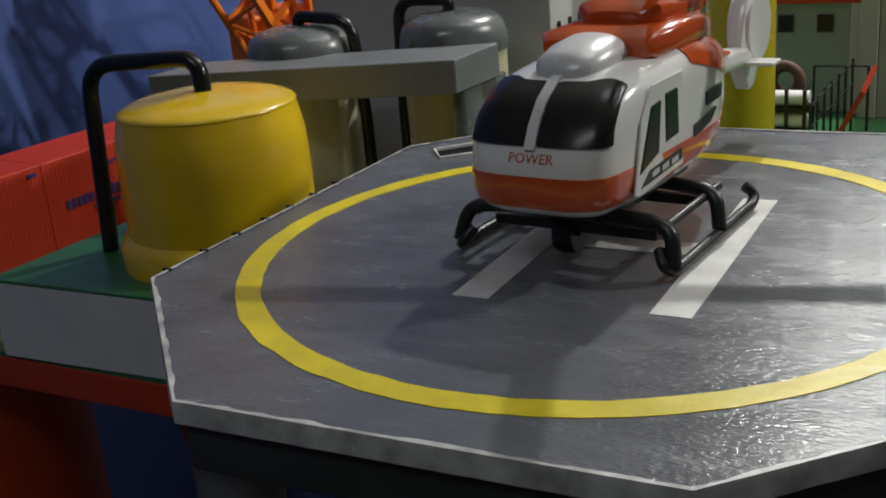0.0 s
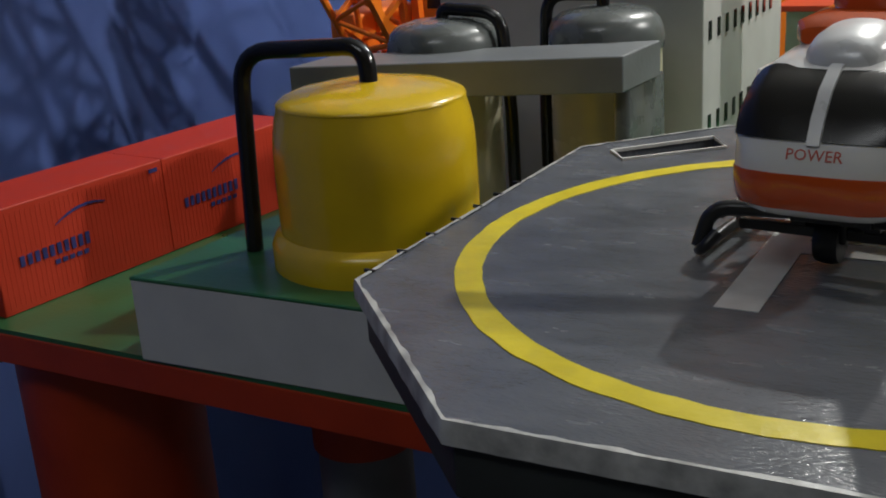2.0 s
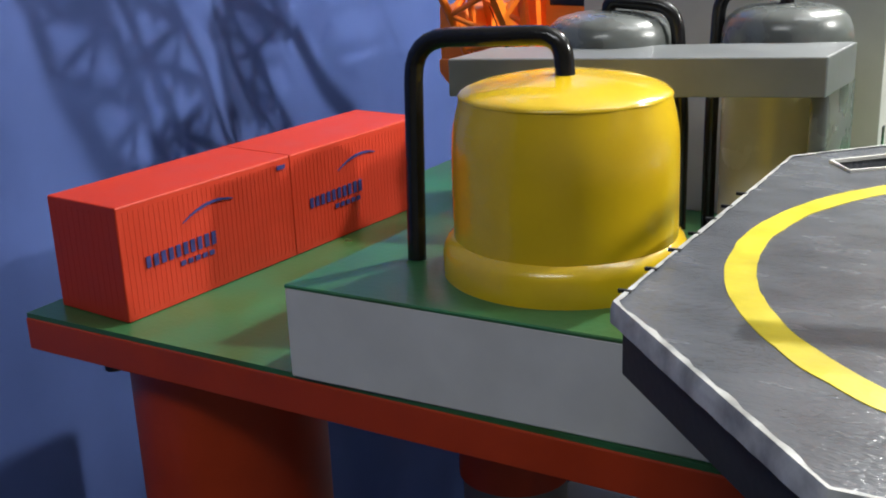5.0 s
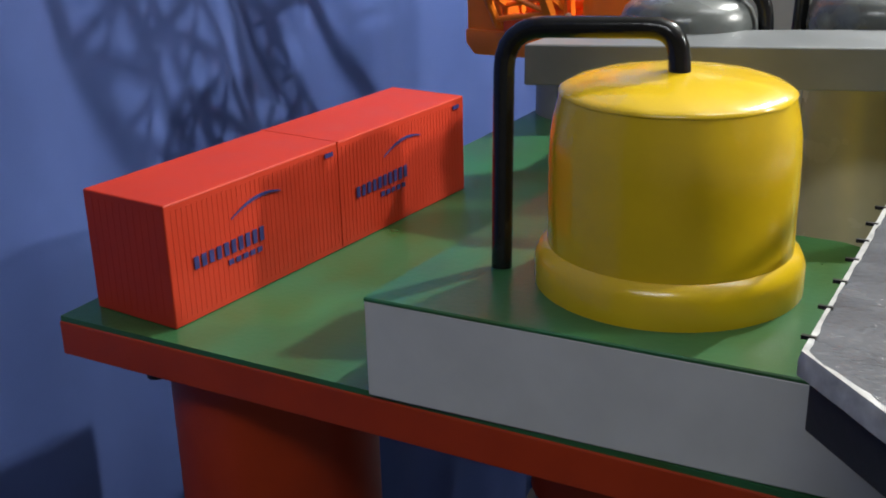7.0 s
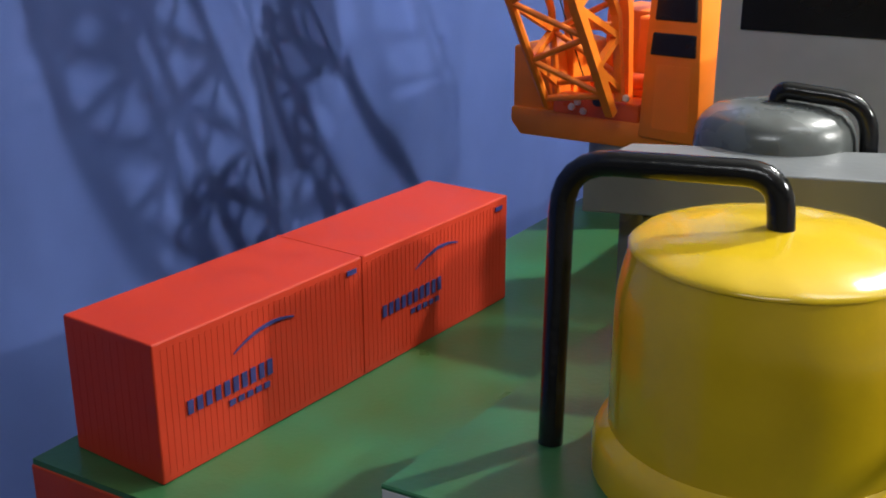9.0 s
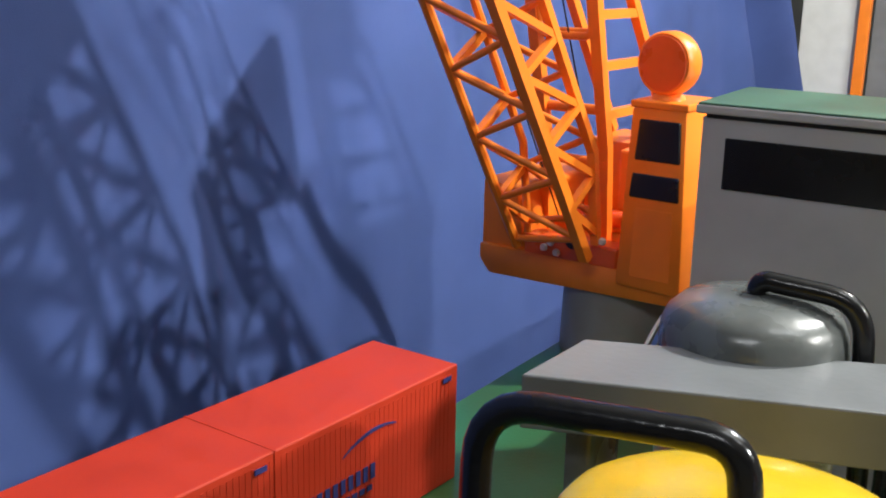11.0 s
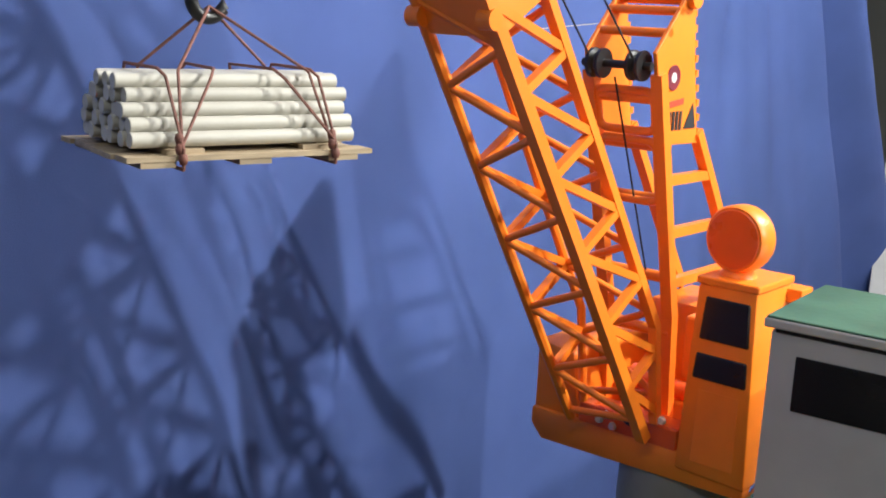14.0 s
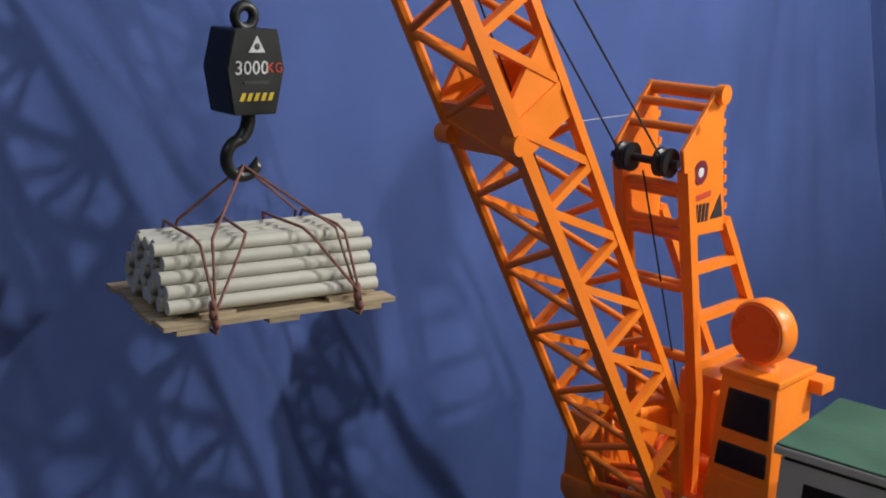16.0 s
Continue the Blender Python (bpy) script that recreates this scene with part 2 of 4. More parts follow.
def curtain():
    """Heavy cloth hung beside the platform, with upright folds."""
    root = thing("curtain", RIG, "plain blue cloth curtain hanging in soft upright folds behind the model", "curtain")
    b = bmesh.new()
    cols, rows = 260, 40
    grid = []
    for i in range(cols + 1):
        y = -1.2 + 3.55 * i / cols
        line = []
        for j in range(rows + 1):
            z = -0.74 + 2.1 * j / rows
            k = 0.006 * math.sin(y * 19 + 0.5 * math.sin(z * 2)) + 0.003 * math.sin(y * 43 + 1.3 + 0.8 * z) + 0.008 * math.sin(y * 6.1 + 0.7)
            k += 0.010 * noise.noise(Vector((y * 3, z * 2.2, 0))) + 0.005 * noise.noise(Vector((y * 9, z * 7, 3))) + 0.003 * math.exp(-((y - 0.37 - 0.02 * z) / 0.018) ** 2) - 0.003 * math.exp(-((y - 0.68) / 0.03) ** 2)
            if y > 1.95:
                k += 0.05 * math.sin((y - 1.95) * 22) * min(1, (y - 1.95) * 4)
            end = 2.37 - 0.82 * (z - 0.3)
            line.append(b.verts.new((-0.96 + k, y if y < 1.5 else 1.5 + (y - 1.5) * max(0.2, (end - 1.5) / 0.85), z)))
        grid.append(line)
    for i in range(cols):
        for j in range(rows):
            b.faces.new((grid[i][j], grid[i + 1][j], grid[i + 1][j + 1], grid[i][j + 1]))
    bmesh.ops.solidify(b, geom=b.faces[:], thickness=0.002)
    part("cloth", b, CLOTH, root, smooth=60)
    part("rail", tube([(-0.96, -1.2, 1.37), (-0.96, 2.35, 1.37)], 0.012), BEAM_GREY, root, "grey curtain rail")
    return root


curtain()

# ---- the platform ----


def platform():
    root = thing("platform", RIG, "model platform with a green deck, red-orange edge and orange columns", "platform")
    outline = [(-0.754, -0.012), (0.55, 0.0), (0.55, 1.25), (-0.69, 1.25), (-0.704, 0.45), (-0.752, 0.2)]
    part("deck", wobble(prism(outline, DECK_Z - 0.006, DECK_Z), 0.0006, 40), GREEN, root, "green painted deck")
    edge = [(x + (0.001 if x > 0 else -0.001), y + (0.001 if y > 0.5 else -0.001)) for x, y in outline]
    part("edge_band", prism(edge, DECK_Z - 0.030, DECK_Z - 0.004, 0.0012), RED, root, "red-orange painted edge")
    col = lathe([(0.0, -0.75), (0.078, -0.75), (0.078, DECK_Z - 0.03)], (-0.648, 0.092, 0))
    part("column", col, RED, root, "red-orange round column", 40)
    part("column", lathe([(0, 0.085), (0.042, 0.085), (0.042, DECK_Z - 0.03)], (-0.4, 0.125, 0)), RED, root, "red-orange column head", 40)
    part("column_base", lathe([(0, -0.75), (0.039, -0.75), (0.039, 0.086)], (-0.4, 0.125, 0)), BEAM_GREY, root, "grey column shaft", 40)
    part("bolt", lathe([(0, 0), (0.008, 0), (0.008, 0.006), (0.004, 0.009), (0.004, 0.014), (0, 0.014)], (-0.69, 0.012, DECK_Z - 0.044), 12), BLACK, root, "black bolt under the edge", 40)
    for x in (0.0, 0.45):
        part("column", lathe([(0.0, -0.75), (0.07, -0.75), (0.07, DECK_Z - 0.03)], (x, 0.4, 0)), RED, root, "red-orange round column", 40)
    return root


def raised_block():
    root = thing("raised_block", RIG, "white-sided raised block with a green top on the deck", "deckhouse")
    out = [(-0.492, -0.014), (-0.16, -0.003), (-0.16, 0.16), (-0.26, 0.2), (-0.38, 0.2), (-0.4, 0.246), (-0.476, 0.246)]
    part("side", wobble(prism(out, DECK_Z, BLOCK_Z - 0.002, 0.001, 1), 0.0008, 60), BOARD_WHITE, root)
    b = prism([(x * 1.0005, y) for x, y in out], BLOCK_Z - 0.003, BLOCK_Z, 0.0008, 1)
    part("top", b, GREEN, root, "green painted top")
    return root


def helipad():
    root = thing("helipad", RIG, "grey painted octagonal helipad with yellow circle and white letter H", "helipad")
    octa = [(-0.225, -0.113), (-0.109, -0.23), (0.112, -0.224), (0.226, -0.11), (0.226, 0.18), (0.145, 0.268), (-0.14, 0.268), (-0.223, 0.178)]
    hole = [(-0.197, 0.171), (-0.181, 0.150), (-0.124, 0.2), (-0.141, 0.227)]
    b = bmesh.new()
    ob_out = [b.verts.new((x, y, PAD_Z)) for x, y in octa]
    ob_in = [b.verts.new((x, y, PAD_Z)) for x, y in hole]
    edges = [b.edges.new((r[i], r[(i + 1) % len(r)])) for r in (ob_out, ob_in) for i in range(len(r))]
    bmesh.ops.triangle_fill(b, edges=edges, use_beauty=True)
    ext = bmesh.ops.extrude_face_region(b, geom=b.faces[:])
    for g in ext["geom"]:
        if isinstance(g, bmesh.types.BMVert):
            g.co.z -= 0.0088
    part("plate", b, GREY, root)
    # worn pale paint along the edge, uneven like a brush line
    pts = []
    for i in range(8):
        a, c = Vector(octa[i]), Vector(octa[(i + 1) % 8])
        n = max(4, int((c - a).length / 0.006))
        pts += [(a + (c - a) * k / n) for k in range(n)]
    for low, high, grow, name, mat, lab in ((PAD_Z - 0.0095, PAD_Z - 0.0012, 0.0012, "rim", RIM_WHITE, "worn whitish edge"),):
        ring = bmesh.new()
        loops = []
        for z, g in ((low, grow), (PAD_Z - 0.003, grow), (PAD_Z + 0.0007, grow * 0.3), (PAD_Z + 0.0007, -0.002)):
            row = []
            for p in pts:
                w = 1 + 0.9 * noise.noise(Vector((p.x * 90, p.y * 90, z * 30)))
                q = p * (1 + (g * (w if g < 0 else 0.6 + 0.4 * w)) / p.length)
                row.append(ring.verts.new((q.x, q.y, z)))
            loops.append(row)
        m = len(pts)
        for a, c in zip(loops, loops[1:]):
            for k in range(m):
                ring.faces.new((a[k], a[(k + 1) % m], c[(k + 1) % m], c[k]))
        part(name, ring, mat, root, lab, 50)
    ring = bmesh.new()
    seg, rows = 180, []
    for r0, z in ((0.184, PAD_Z - 0.001), (0.184, PAD_Z + 0.0004), (0.198, PAD_Z + 0.0004), (0.198, PAD_Z - 0.001)):
        row = []
        for k in range(seg):
            a = 2 * math.pi * k / seg
            r = r0 + 0.0011 * noise.noise(Vector((math.cos(a) * 14, math.sin(a) * 14, r0 * 400)))
            row.append(ring.verts.new((r * math.cos(a) - 0.004, r * math.sin(a), z)))
        rows.append(row)
    for a, c in zip(rows, rows[1:]):
        for k in range(seg):
            ring.faces.new((a[k], a[(k + 1) % seg], c[(k + 1) % seg], c[k]))
    part("circle", ring, LINE_YELLOW, root, "hand-painted yellow ring")
    for x0, x1, y0, y1 in ((-0.049, -0.029, -0.088, 0.1), (0.052, 0.072, -0.084, 0.1), (-0.029, 0.052, -0.004, 0.016)):
        part("letter_bar", box(x0, x1, y0, y1, PAD_Z - 0.001, PAD_Z + 0.0004), LINE_WHITE, root, "white painted bar of the H")
    well = bmesh.new()
    a = [well.verts.new((x, y, PAD_Z - 0.0125)) for x, y in hole]
    c = [well.verts.new((x * 1.0, y, PAD_Z - 0.05)) for x, y in hole]
    for i in range(4):
        well.faces.new((a[i], a[(i + 1) % 4], c[(i + 1) % 4], c[i]))
    well.faces.new(c)
    part("opening", well, PIT, root, "dark stairwell opening")
    line = [(x, y, PAD_Z + 0.0006) for x, y in hole] + [(hole[0][0], hole[0][1], PAD_Z + 0.0006)]
    part("opening_trim", tube(line, 0.0011, square=True), LINE_WHITE, root, "thin white trim round the opening")
    # nail ends along the side edge
    for k in range(7):
        y = -0.1 + 0.03 * k + 0.004 * math.sin(k * 7)
        part("nail", box(-0.2285, -0.2225, y, y + 0.0016, PAD_Z - 0.0005, PAD_Z + 0.0012), BLACK, root, "dark nail end")
    # support below
    s = [(x * 0.985, y * 0.985) for x, y in octa]
    part("skirt", prism(s, PAD_Z - 0.034, PAD_Z - 0.009, 0.001), DARK_GREY, root, "dark grey frame below")
    for x, y in ((-0.15, -0.1), (0.15, -0.1), (-0.15, 0.2), (0.15, 0.2)):
        foot = 0.03 if y < 0 else y
        part("leg", tube([(x * 0.8, foot, DECK_Z), (x, y, PAD_Z - 0.03)], 0.011, square=True), DARK_GREY, root, "dark grey slanted leg")
    for x in (-0.09, 0.0, 0.09):
        part("strut", tube([(x, 0.004, DECK_Z + 0.004), (x, -0.19, PAD_Z - 0.034)], 0.008, square=True), DARK_GREY, root, "dark grey strut")
    part("bracket", box(-0.2, 0.2, 0.0, 0.03, DECK_Z, PAD_Z - 0.03, 0.001), DARK_GREY, root, "dark grey bracket wall")
    return root


def vent(name, x, y, z, r, h, body, dome, label, pipe, pipe_label, taper=0.92, group=""):
    """Mushroom ventilator: flange, slightly bellied drum, domed cap and a bent pipe."""
    root = thing(name, RIG @ pose(x, y, z), label, "ventilator", group)
    top = r * taper
    prof = [(0, 0), (r * 1.1, 0), (r * 1.1, h * 0.02), (r * 1.1, h * 0.14), (r * 1.06, h * 0.19), (r * 1.0, h * 0.215), (r * 1.0, h * 0.5), (r * 0.995, h * 0.7), (r * 0.985, h * 0.8), (r * 0.955, h * 0.9), (top * 1.01, h * 0.965), (top * 1.0, h)]
    part("drum", lathe(prof, seg=72), body, root, smooth=35)
    cap = [(top * 0.99, h * 0.985), (top * 1.008, h * 0.992), (top * 1.008, h * 1.0), (top * 0.985, h * 1.012), (top * 0.94, h * 1.026), (top * 0.8, h * 1.054), (top * 0.5, h * 1.085), (top * 0.22, h * 1.1), (0, h * 1.103)]
    part("cap", wobble(lathe(cap, seg=72), 0.0006, 60), dome, root, smooth=50)
    part("pipe", tube(rounded(pipe, 0.026), 0.0064, 16), PIPE_BLACK, root, pipe_label, 50)
    return root


def grey_vent(x, y, tall, bend):
    root = thing("grey_vent", RIG @ pose(x, y, DECK_Z), "grey-capped cream ventilator drum with a black bent pipe", "ventilator", "grey vents in a row")
    r, z = 0.05, 0.168 + tall
    part("drum", lathe([(0, 0), (r * 1.06, 0), (r * 1.06, 0.014), (r * 0.97, 0.02), (r * 0.97, z)], seg=64), CREAM, root, smooth=40)
    cap = [(r * 0.97, z - 0.001), (r, z), (r * 1.01, z + 0.008), (r * 0.99, z + 0.017), (r * 0.93, z + 0.025), (r * 0.8, z + 0.031), (r * 0.55, z + 0.0345), (r * 0.25, z + 0.036), (0, z + 0.0364)]
    part("cap", wobble(lathe(cap, seg=64), 0.0006, 60), VENT_GREY, root, "glossy grey rounded cap", 50)
    part("pipe", tube(rounded(bend, 0.02), 0.0056, 16), PIPE_BLACK, root, "black bent pipe", 50)
    return root


def container():
    """Two short containers in one: ribbed sides, corner posts, printed arcs and lines."""
    m = RIG @ pose(-0.661, 0.006, DECK_Z, 0, 0, -4.6)
    root = thing("container", m, "bright red model shipping container with dark blue printed marks", "container")
    w, l, h = 0.08, 0.371, 0.09
    part("body", box(-w, 0, 0, l, 0, h, 0.0012), CONTAINER_RED, root)
    for k in range(74):
        y = 0.006 + k * (l - 0.012) / 74
        part("rib", box(-0.0004, 0.00018, y, y + 0.0024, 0.005, h - 0.005), CONTAINER_RED, root)
    for k in range(10):
        x = -w + 0.006 + k * (w - 0.012) / 10
        part("rib", box(x, x + 0.003, -0.00018, 0.0004, 0.005, h - 0.005), CONTAINER_RED, root)
    part("joint", box(-w, 0.0006, l / 2 - 0.0008, l / 2 + 0.0008, 0.002, h + 0.0003), CONTAINER_RED, root)
    for y0 in (0.0, 0.184):
        arc = [(y0 + 0.061 + 0.054 * k / 16, 0.058 + 0.0155 * math.sin(math.pi * (0.08 + 0.66 * k / 16)) ** 0.8) for k in range(17)]
        low = [(y, z - 0.0009 - 0.0016 * math.sin(math.pi * k / 16)) for k, (y, z) in enumerate(arc)]
        part("printed_arc", slab(arc + low[::-1], 0.0005, "x", 0.0006), LOGO_BLUE, root, "dark blue printed arc")
        for k in range(10):
            y = y0 + 0.022 + k * 0.0074
            part("printed_bar", box(0.0006, 0.0011, y, y + 0.0045, 0.0375, 0.0465 + 0.0002 * k), LOGO_BLUE, root, "dark blue printed bar")
        for k in range(5):
            y = y0 + 0.055 + k * 0.0075
            part("printed_bar", box(0.0006, 0.0011, y, y + 0.005, 0.0295, 0.0335), LOGO_BLUE, root, "dark blue printed bar")
        part("printed_bar", box(0.0006, 0.0011, y0 + 0.168, y0 + 0.178, h - 0.0095, h - 0.006), LOGO_BLUE, root, "small dark blue printed mark")
    return root


def beam():
    root = thing("grey_beam", RIG, "thick grey painted beam raised on legs before the vents", "beam")
    plan = [(-0.478, 0.178), (-0.222, 0.262), (-0.2185, 0.34), (-0.474, 0.243)]
    part("bar", wobble(prism(plan, 0.352, 0.381, 0.0012), 0.0006, 50), BEAM_GREY, root)
    part("leg", prism([(-0.236, 0.275), (-0.224, 0.279), (-0.221, 0.36), (-0.234, 0.357)], DECK_Z, 0.353, 0.003), VENT_GREY, root, "glossy grey leg", 40)
    part("leg", prism([(-0.466, 0.205), (-0.452, 0.21), (-0.45, 0.243), (-0.464, 0.239)], DECK_Z, 0.353, 0.003), VENT_GREY, root, "glossy grey leg", 40)
    return root


def deckhouse():
    root = thing("deckhouse", RIG, "tall grey-white deckhouse with black windows and green roof", "deckhouse")
    x0, x1, y0, y1, y2, zt = -0.492, -0.218, 0.458, 0.565, 0.76, 0.474
    part("wall", box(x0, x1, y0, y1, DECK_Z, zt, 0.0012), WHITE, root, "plain grey-white front block")
    part("wall", box(x0 + 0.002, x1 - 0.0005, y1 - 0.002, y2, DECK_Z, 0.405, 0.0012), WHITE, root, "longer rear block")
    part("roof", box(x0 - 0.004, x1 + 0.004, y0 - 0.004, y1 + 0.004, zt + 0.002, zt + 0.008, 0.0012), WHITE, root, "pale roof slab")
    part("roof_top", box(x0 - 0.003, x1 + 0.003, y0 - 0.003, y1 + 0.003, zt + 0.0075, zt + 0.0095, 0.0008), ROOF_GREEN, root, "green painted roof")
    part("joint", box(x0 + 0.003, x1 - 0.003, y0 - 0.0008, y1 - 0.003, zt - 0.001, zt + 0.0025), PIT, root, "dark gap below the roof")
    part("window", box(-0.475, -0.235, y0 - 0.0012, y0 + 0.002, 0.4255, 0.4605, 0.0006), SMOKED, root, "long black window band")
    for z, n in ((0.372, 9), (0.284, 9), (0.445, 3)):
        for k in range(n):
            y = 0.474 + k * 0.0285
            part("window", box(x1 - 0.002, x1 + 0.001, y, y + 0.0085, z - 0.012, z + 0.006, 0.0004, 1), TINTED, root, "small black window")
    return root


platform()
raised_block()
helipad()
container()
vent("yellow_vent", -0.343, 0.092, BLOCK_Z, 0.0718, 0.1148, YELLOW, YELLOW, "glossy yellow mushroom vent with a black bent pipe", [(-0.097, -0.027, 0), (-0.102, -0.012, 0.146), (0.0, -0.002, 0.150), (0.004, -0.006, 0.118)], "black bent pipe")
for vent_x, vent_y, tall, bend in ((-0.402, 0.303, 0.0, [(0, 0, 0.198), (0, 0, 0.212), (0.055, 0.003, 0.208), (0.062, 0.002, 0.12), (0.062, 0.002, 0.0)]), (-0.278, 0.37, 0.002, [(0, -0.005, 0.2), (0, -0.005, 0.216), (-0.054, -0.003, 0.216), (-0.058, -0.003, 0.12), (-0.058, -0.003, 0.0)])):
    grey_vent(vent_x, vent_y, tall, bend)
beam()
deckhouse()

# ---- the helicopter ----


def helicopter():
    m = RIG @ pose(-0.006, 0.026, PAD_Z + 0.001, 0, 0, -5.5) @ Matrix.Scale(0.955, 4)
    root = thing("toy_helicopter", m, "white and orange toy helicopter with dark windows and black skids", "helicopter")

    def hull(rows, cut=None):
        """Loft of rounded-box sections: (y, half width, bottom, top, squareness)."""
        b, rings, seg = bmesh.new(), [], 40
        for y, w, z0, z1, e in rows:
            ring = []
            for k in range(seg):
                a = 2 * math.pi * k / seg
                c, s = math.cos(a), math.sin(a)
                x = w * math.copysign(abs(c) ** e, c)
                z = (z0 + z1) / 2 + (z1 - z0) / 2 * math.copysign(abs(s) ** e, s)
                ring.append(b.verts.new((x, y, z)))
            rings.append(ring)
        for a, c in zip(rings, rings[1:]):
            for k in range(seg):
                b.faces.new((a[k], a[(k + 1) % seg], c[(k + 1) % seg], c[k]))
        b.faces.new(rings[0])
        b.faces.new(rings[-1])
        if cut:
            for co, no in cut:
                r = bmesh.ops.bisect_plane(b, geom=b.verts[:] + b.edges[:] + b.faces[:], plane_co=co, plane_no=no, clear_outer=True)
                ed = [g for g in r["geom_cut"] if isinstance(g, bmesh.types.BMEdge)]
                if ed:
                    bmesh.ops.contextual_create(b, geom=ed)
        return b

    body = [(-0.094, 0.018, 0.046, 0.062, 0.6), (-0.091, 0.032, 0.040, 0.070, 0.55), (-0.084, 0.039, 0.035, 0.082, 0.5), (-0.074, 0.0415, 0.032, 0.093, 0.48), (-0.06, 0.043, 0.031, 0.101, 0.46), (-0.045, 0.044, 0.030, 0.104, 0.44), (-0.01, 0.045, 0.029, 0.106, 0.42), (0.036, 0.045, 0.030, 0.107, 0.44), (0.066, 0.043, 0.033, 0.106, 0.47), (0.092, 0.037, 0.042, 0.101, 0.53), (0.106, 0.024, 0.052, 0.09, 0.65)]
    grow = lambda g: [(y + (g if y > 0 else -g), w + g, z0 - g, z1 + g, e) for y, w, z0, z1, e in body]
    part("fuselage", hull(body), HELI_WHITE, root, "glossy white body", 50)
    part("lower_band", hull(grow(0.0006), [((0, 0, 0.0555), (0, 0.03, 1)), ((0, 0, 0.0405), (0, 0.0, -1))]), HELI_ORANGE, root, "glossy orange band", 50)
    part("rear_cowl", hull(grow(0.0008), [((0, 0.022, 0.09), (0, -1, 0)), ((0, 0.024, 0.096), (0, -0.28, -1))]), HELI_ORANGE, root, "glossy orange rear body", 50)
    # windscreen halves with a silver bar between them
    for side in (-1, 1):
        b = hull(grow(0.0009), [((0, -0.050, 0.09), (0, 1, 0.18)), ((0, 0, 0.0735), (0, 0, -1)), ((0, 0, 0.107), (0, -0.1, 1)), ((side * 0.0035, 0, 0), (-side, 0, 0)), ((side * 0.0385, -0.06, 0), (side, 0.12, 0))])
        part("windscreen", b, SMOKED, root, "dark tinted windscreen half", 50)
    part("windscreen_bar", hull(grow(0.0014), [((0, -0.050, 0.09), (0, 1, 0.18)), ((0, 0, 0.072), (0, 0, -1)), ((0.003, 0, 0), (1, 0, 0)), ((-0.003, 0, 0), (-1, 0, 0))]), HELI_SILVER, root, "silver bar", 50)
    # silver intake bulge and orange engine housing on the roof
    bulge = [(-0.056, 0.007, 0.098, 0.104, 0.85), (-0.053, 0.014, 0.096, 0.111, 0.85), (-0.045, 0.019, 0.094, 0.115, 0.9), (-0.032, 0.0205, 0.094, 0.118, 0.9), (-0.014, 0.0205, 0.096, 0.119, 0.9), (-0.006, 0.019, 0.098, 0.117, 0.9)]
    part("intake_bulge", hull(bulge), HELI_SILVER, root, "silver rounded bulge", 50)
    eng = [(-0.012, 0.032, 0.104, 0.114, 0.4), (-0.006, 0.036, 0.102, 0.119, 0.4), (0.06, 0.036, 0.1, 0.12, 0.4), (0.088, 0.03, 0.094, 0.115, 0.45), (0.102, 0.022, 0.085, 0.106, 0.55)]
    part("engine_housing", hull(eng), HELI_ORANGE, root, "glossy orange engine housing", 45)
    up = [(0.014, 0.018, 0.115, 0.126, 0.6), (0.022, 0.026, 0.115, 0.132, 0.6), (0.086, 0.026, 0.112, 0.131, 0.6), (0.1, 0.016, 0.1, 0.122, 0.7)]
    part("gearbox_cover", hull(up), HELI_ORANGE, root, "glossy orange gearbox cover", 45)
    mast = part("rotor_mast", lathe([(0, 0.128), (0.014, 0.128), (0.012, 0.136), (0.006, 0.139), (0.006, 0.154), (0.01, 0.155), (0.01, 0.161), (0, 0.162)], (0, 0.084, 0), 20), HELI_ORANGE, root, "orange rotor mast", 40)
    for k in range(4):
        blade = box(-0.0085, 0.0085, 0.006, 0.155, 0.1555, 0.158, 0.0008)
        bmesh.ops.rotate(blade, verts=blade.verts, cent=(0, 0, 0), matrix=Matrix.Rotation(radians(21.5 + 90 * k), 3, "Z"))
        bmesh.ops.translate(blade, verts=blade.verts, vec=(0, 0.084, 0))
        part("rotor_blade", blade, DARK_GREY, root, "dark grey rotor blade")
    # tail
    boom = [(0.068, 0.02, 0.06, 0.096, 0.7), (0.12, 0.013, 0.058, 0.086, 0.8), (0.18, 0.0095, 0.056, 0.074, 0.85), (0.235, 0.008, 0.054, 0.068, 0.85)]
    part("tail_boom", hull(boom), HELI_WHITE, root, "white tail boom", 50)
    part("tail_stripe", hull([(y, w + 0.0006, z0 + 0.014, z1 + 0.0006, e) for y, w, z0, z1, e in boom[:3]]), HELI_ORANGE, root, "orange tail stripe", 50)
    fin = [(0.218, 0.054), (0.234, 0.034), (0.246, 0.036), (0.262, 0.06), (0.272, 0.1), (0.272, 0.128), (0.254, 0.132), (0.228, 0.1), (0.215, 0.072)]
    part("tail_fin", slab(fin, 0.012, "x", -0.006, 0.003, 2), HELI_WHITE, root, "white tail fin", 40)
    ring = lathe([(0.018, -0.0085), (0.025, -0.0085), (0.025, 0.0085), (0.018, 0.0085)], (0, 0, 0), 32)
    ring.transform(pose(0, 0.249, 0.08, 0, 90, 0))
    part("tail_ring", ring, HELI_WHITE, root, "white tail rotor ring", 40)
    disc = lathe([(0, -0.007), (0.0182, -0.007), (0.0182, 0.007), (0, 0.007)], (0, 0, 0), 24)
    disc.transform(pose(0, 0.249, 0.08, 0, 90, 0))
    part("tail_rotor", disc, BLACK, root, "black tail rotor", 40)
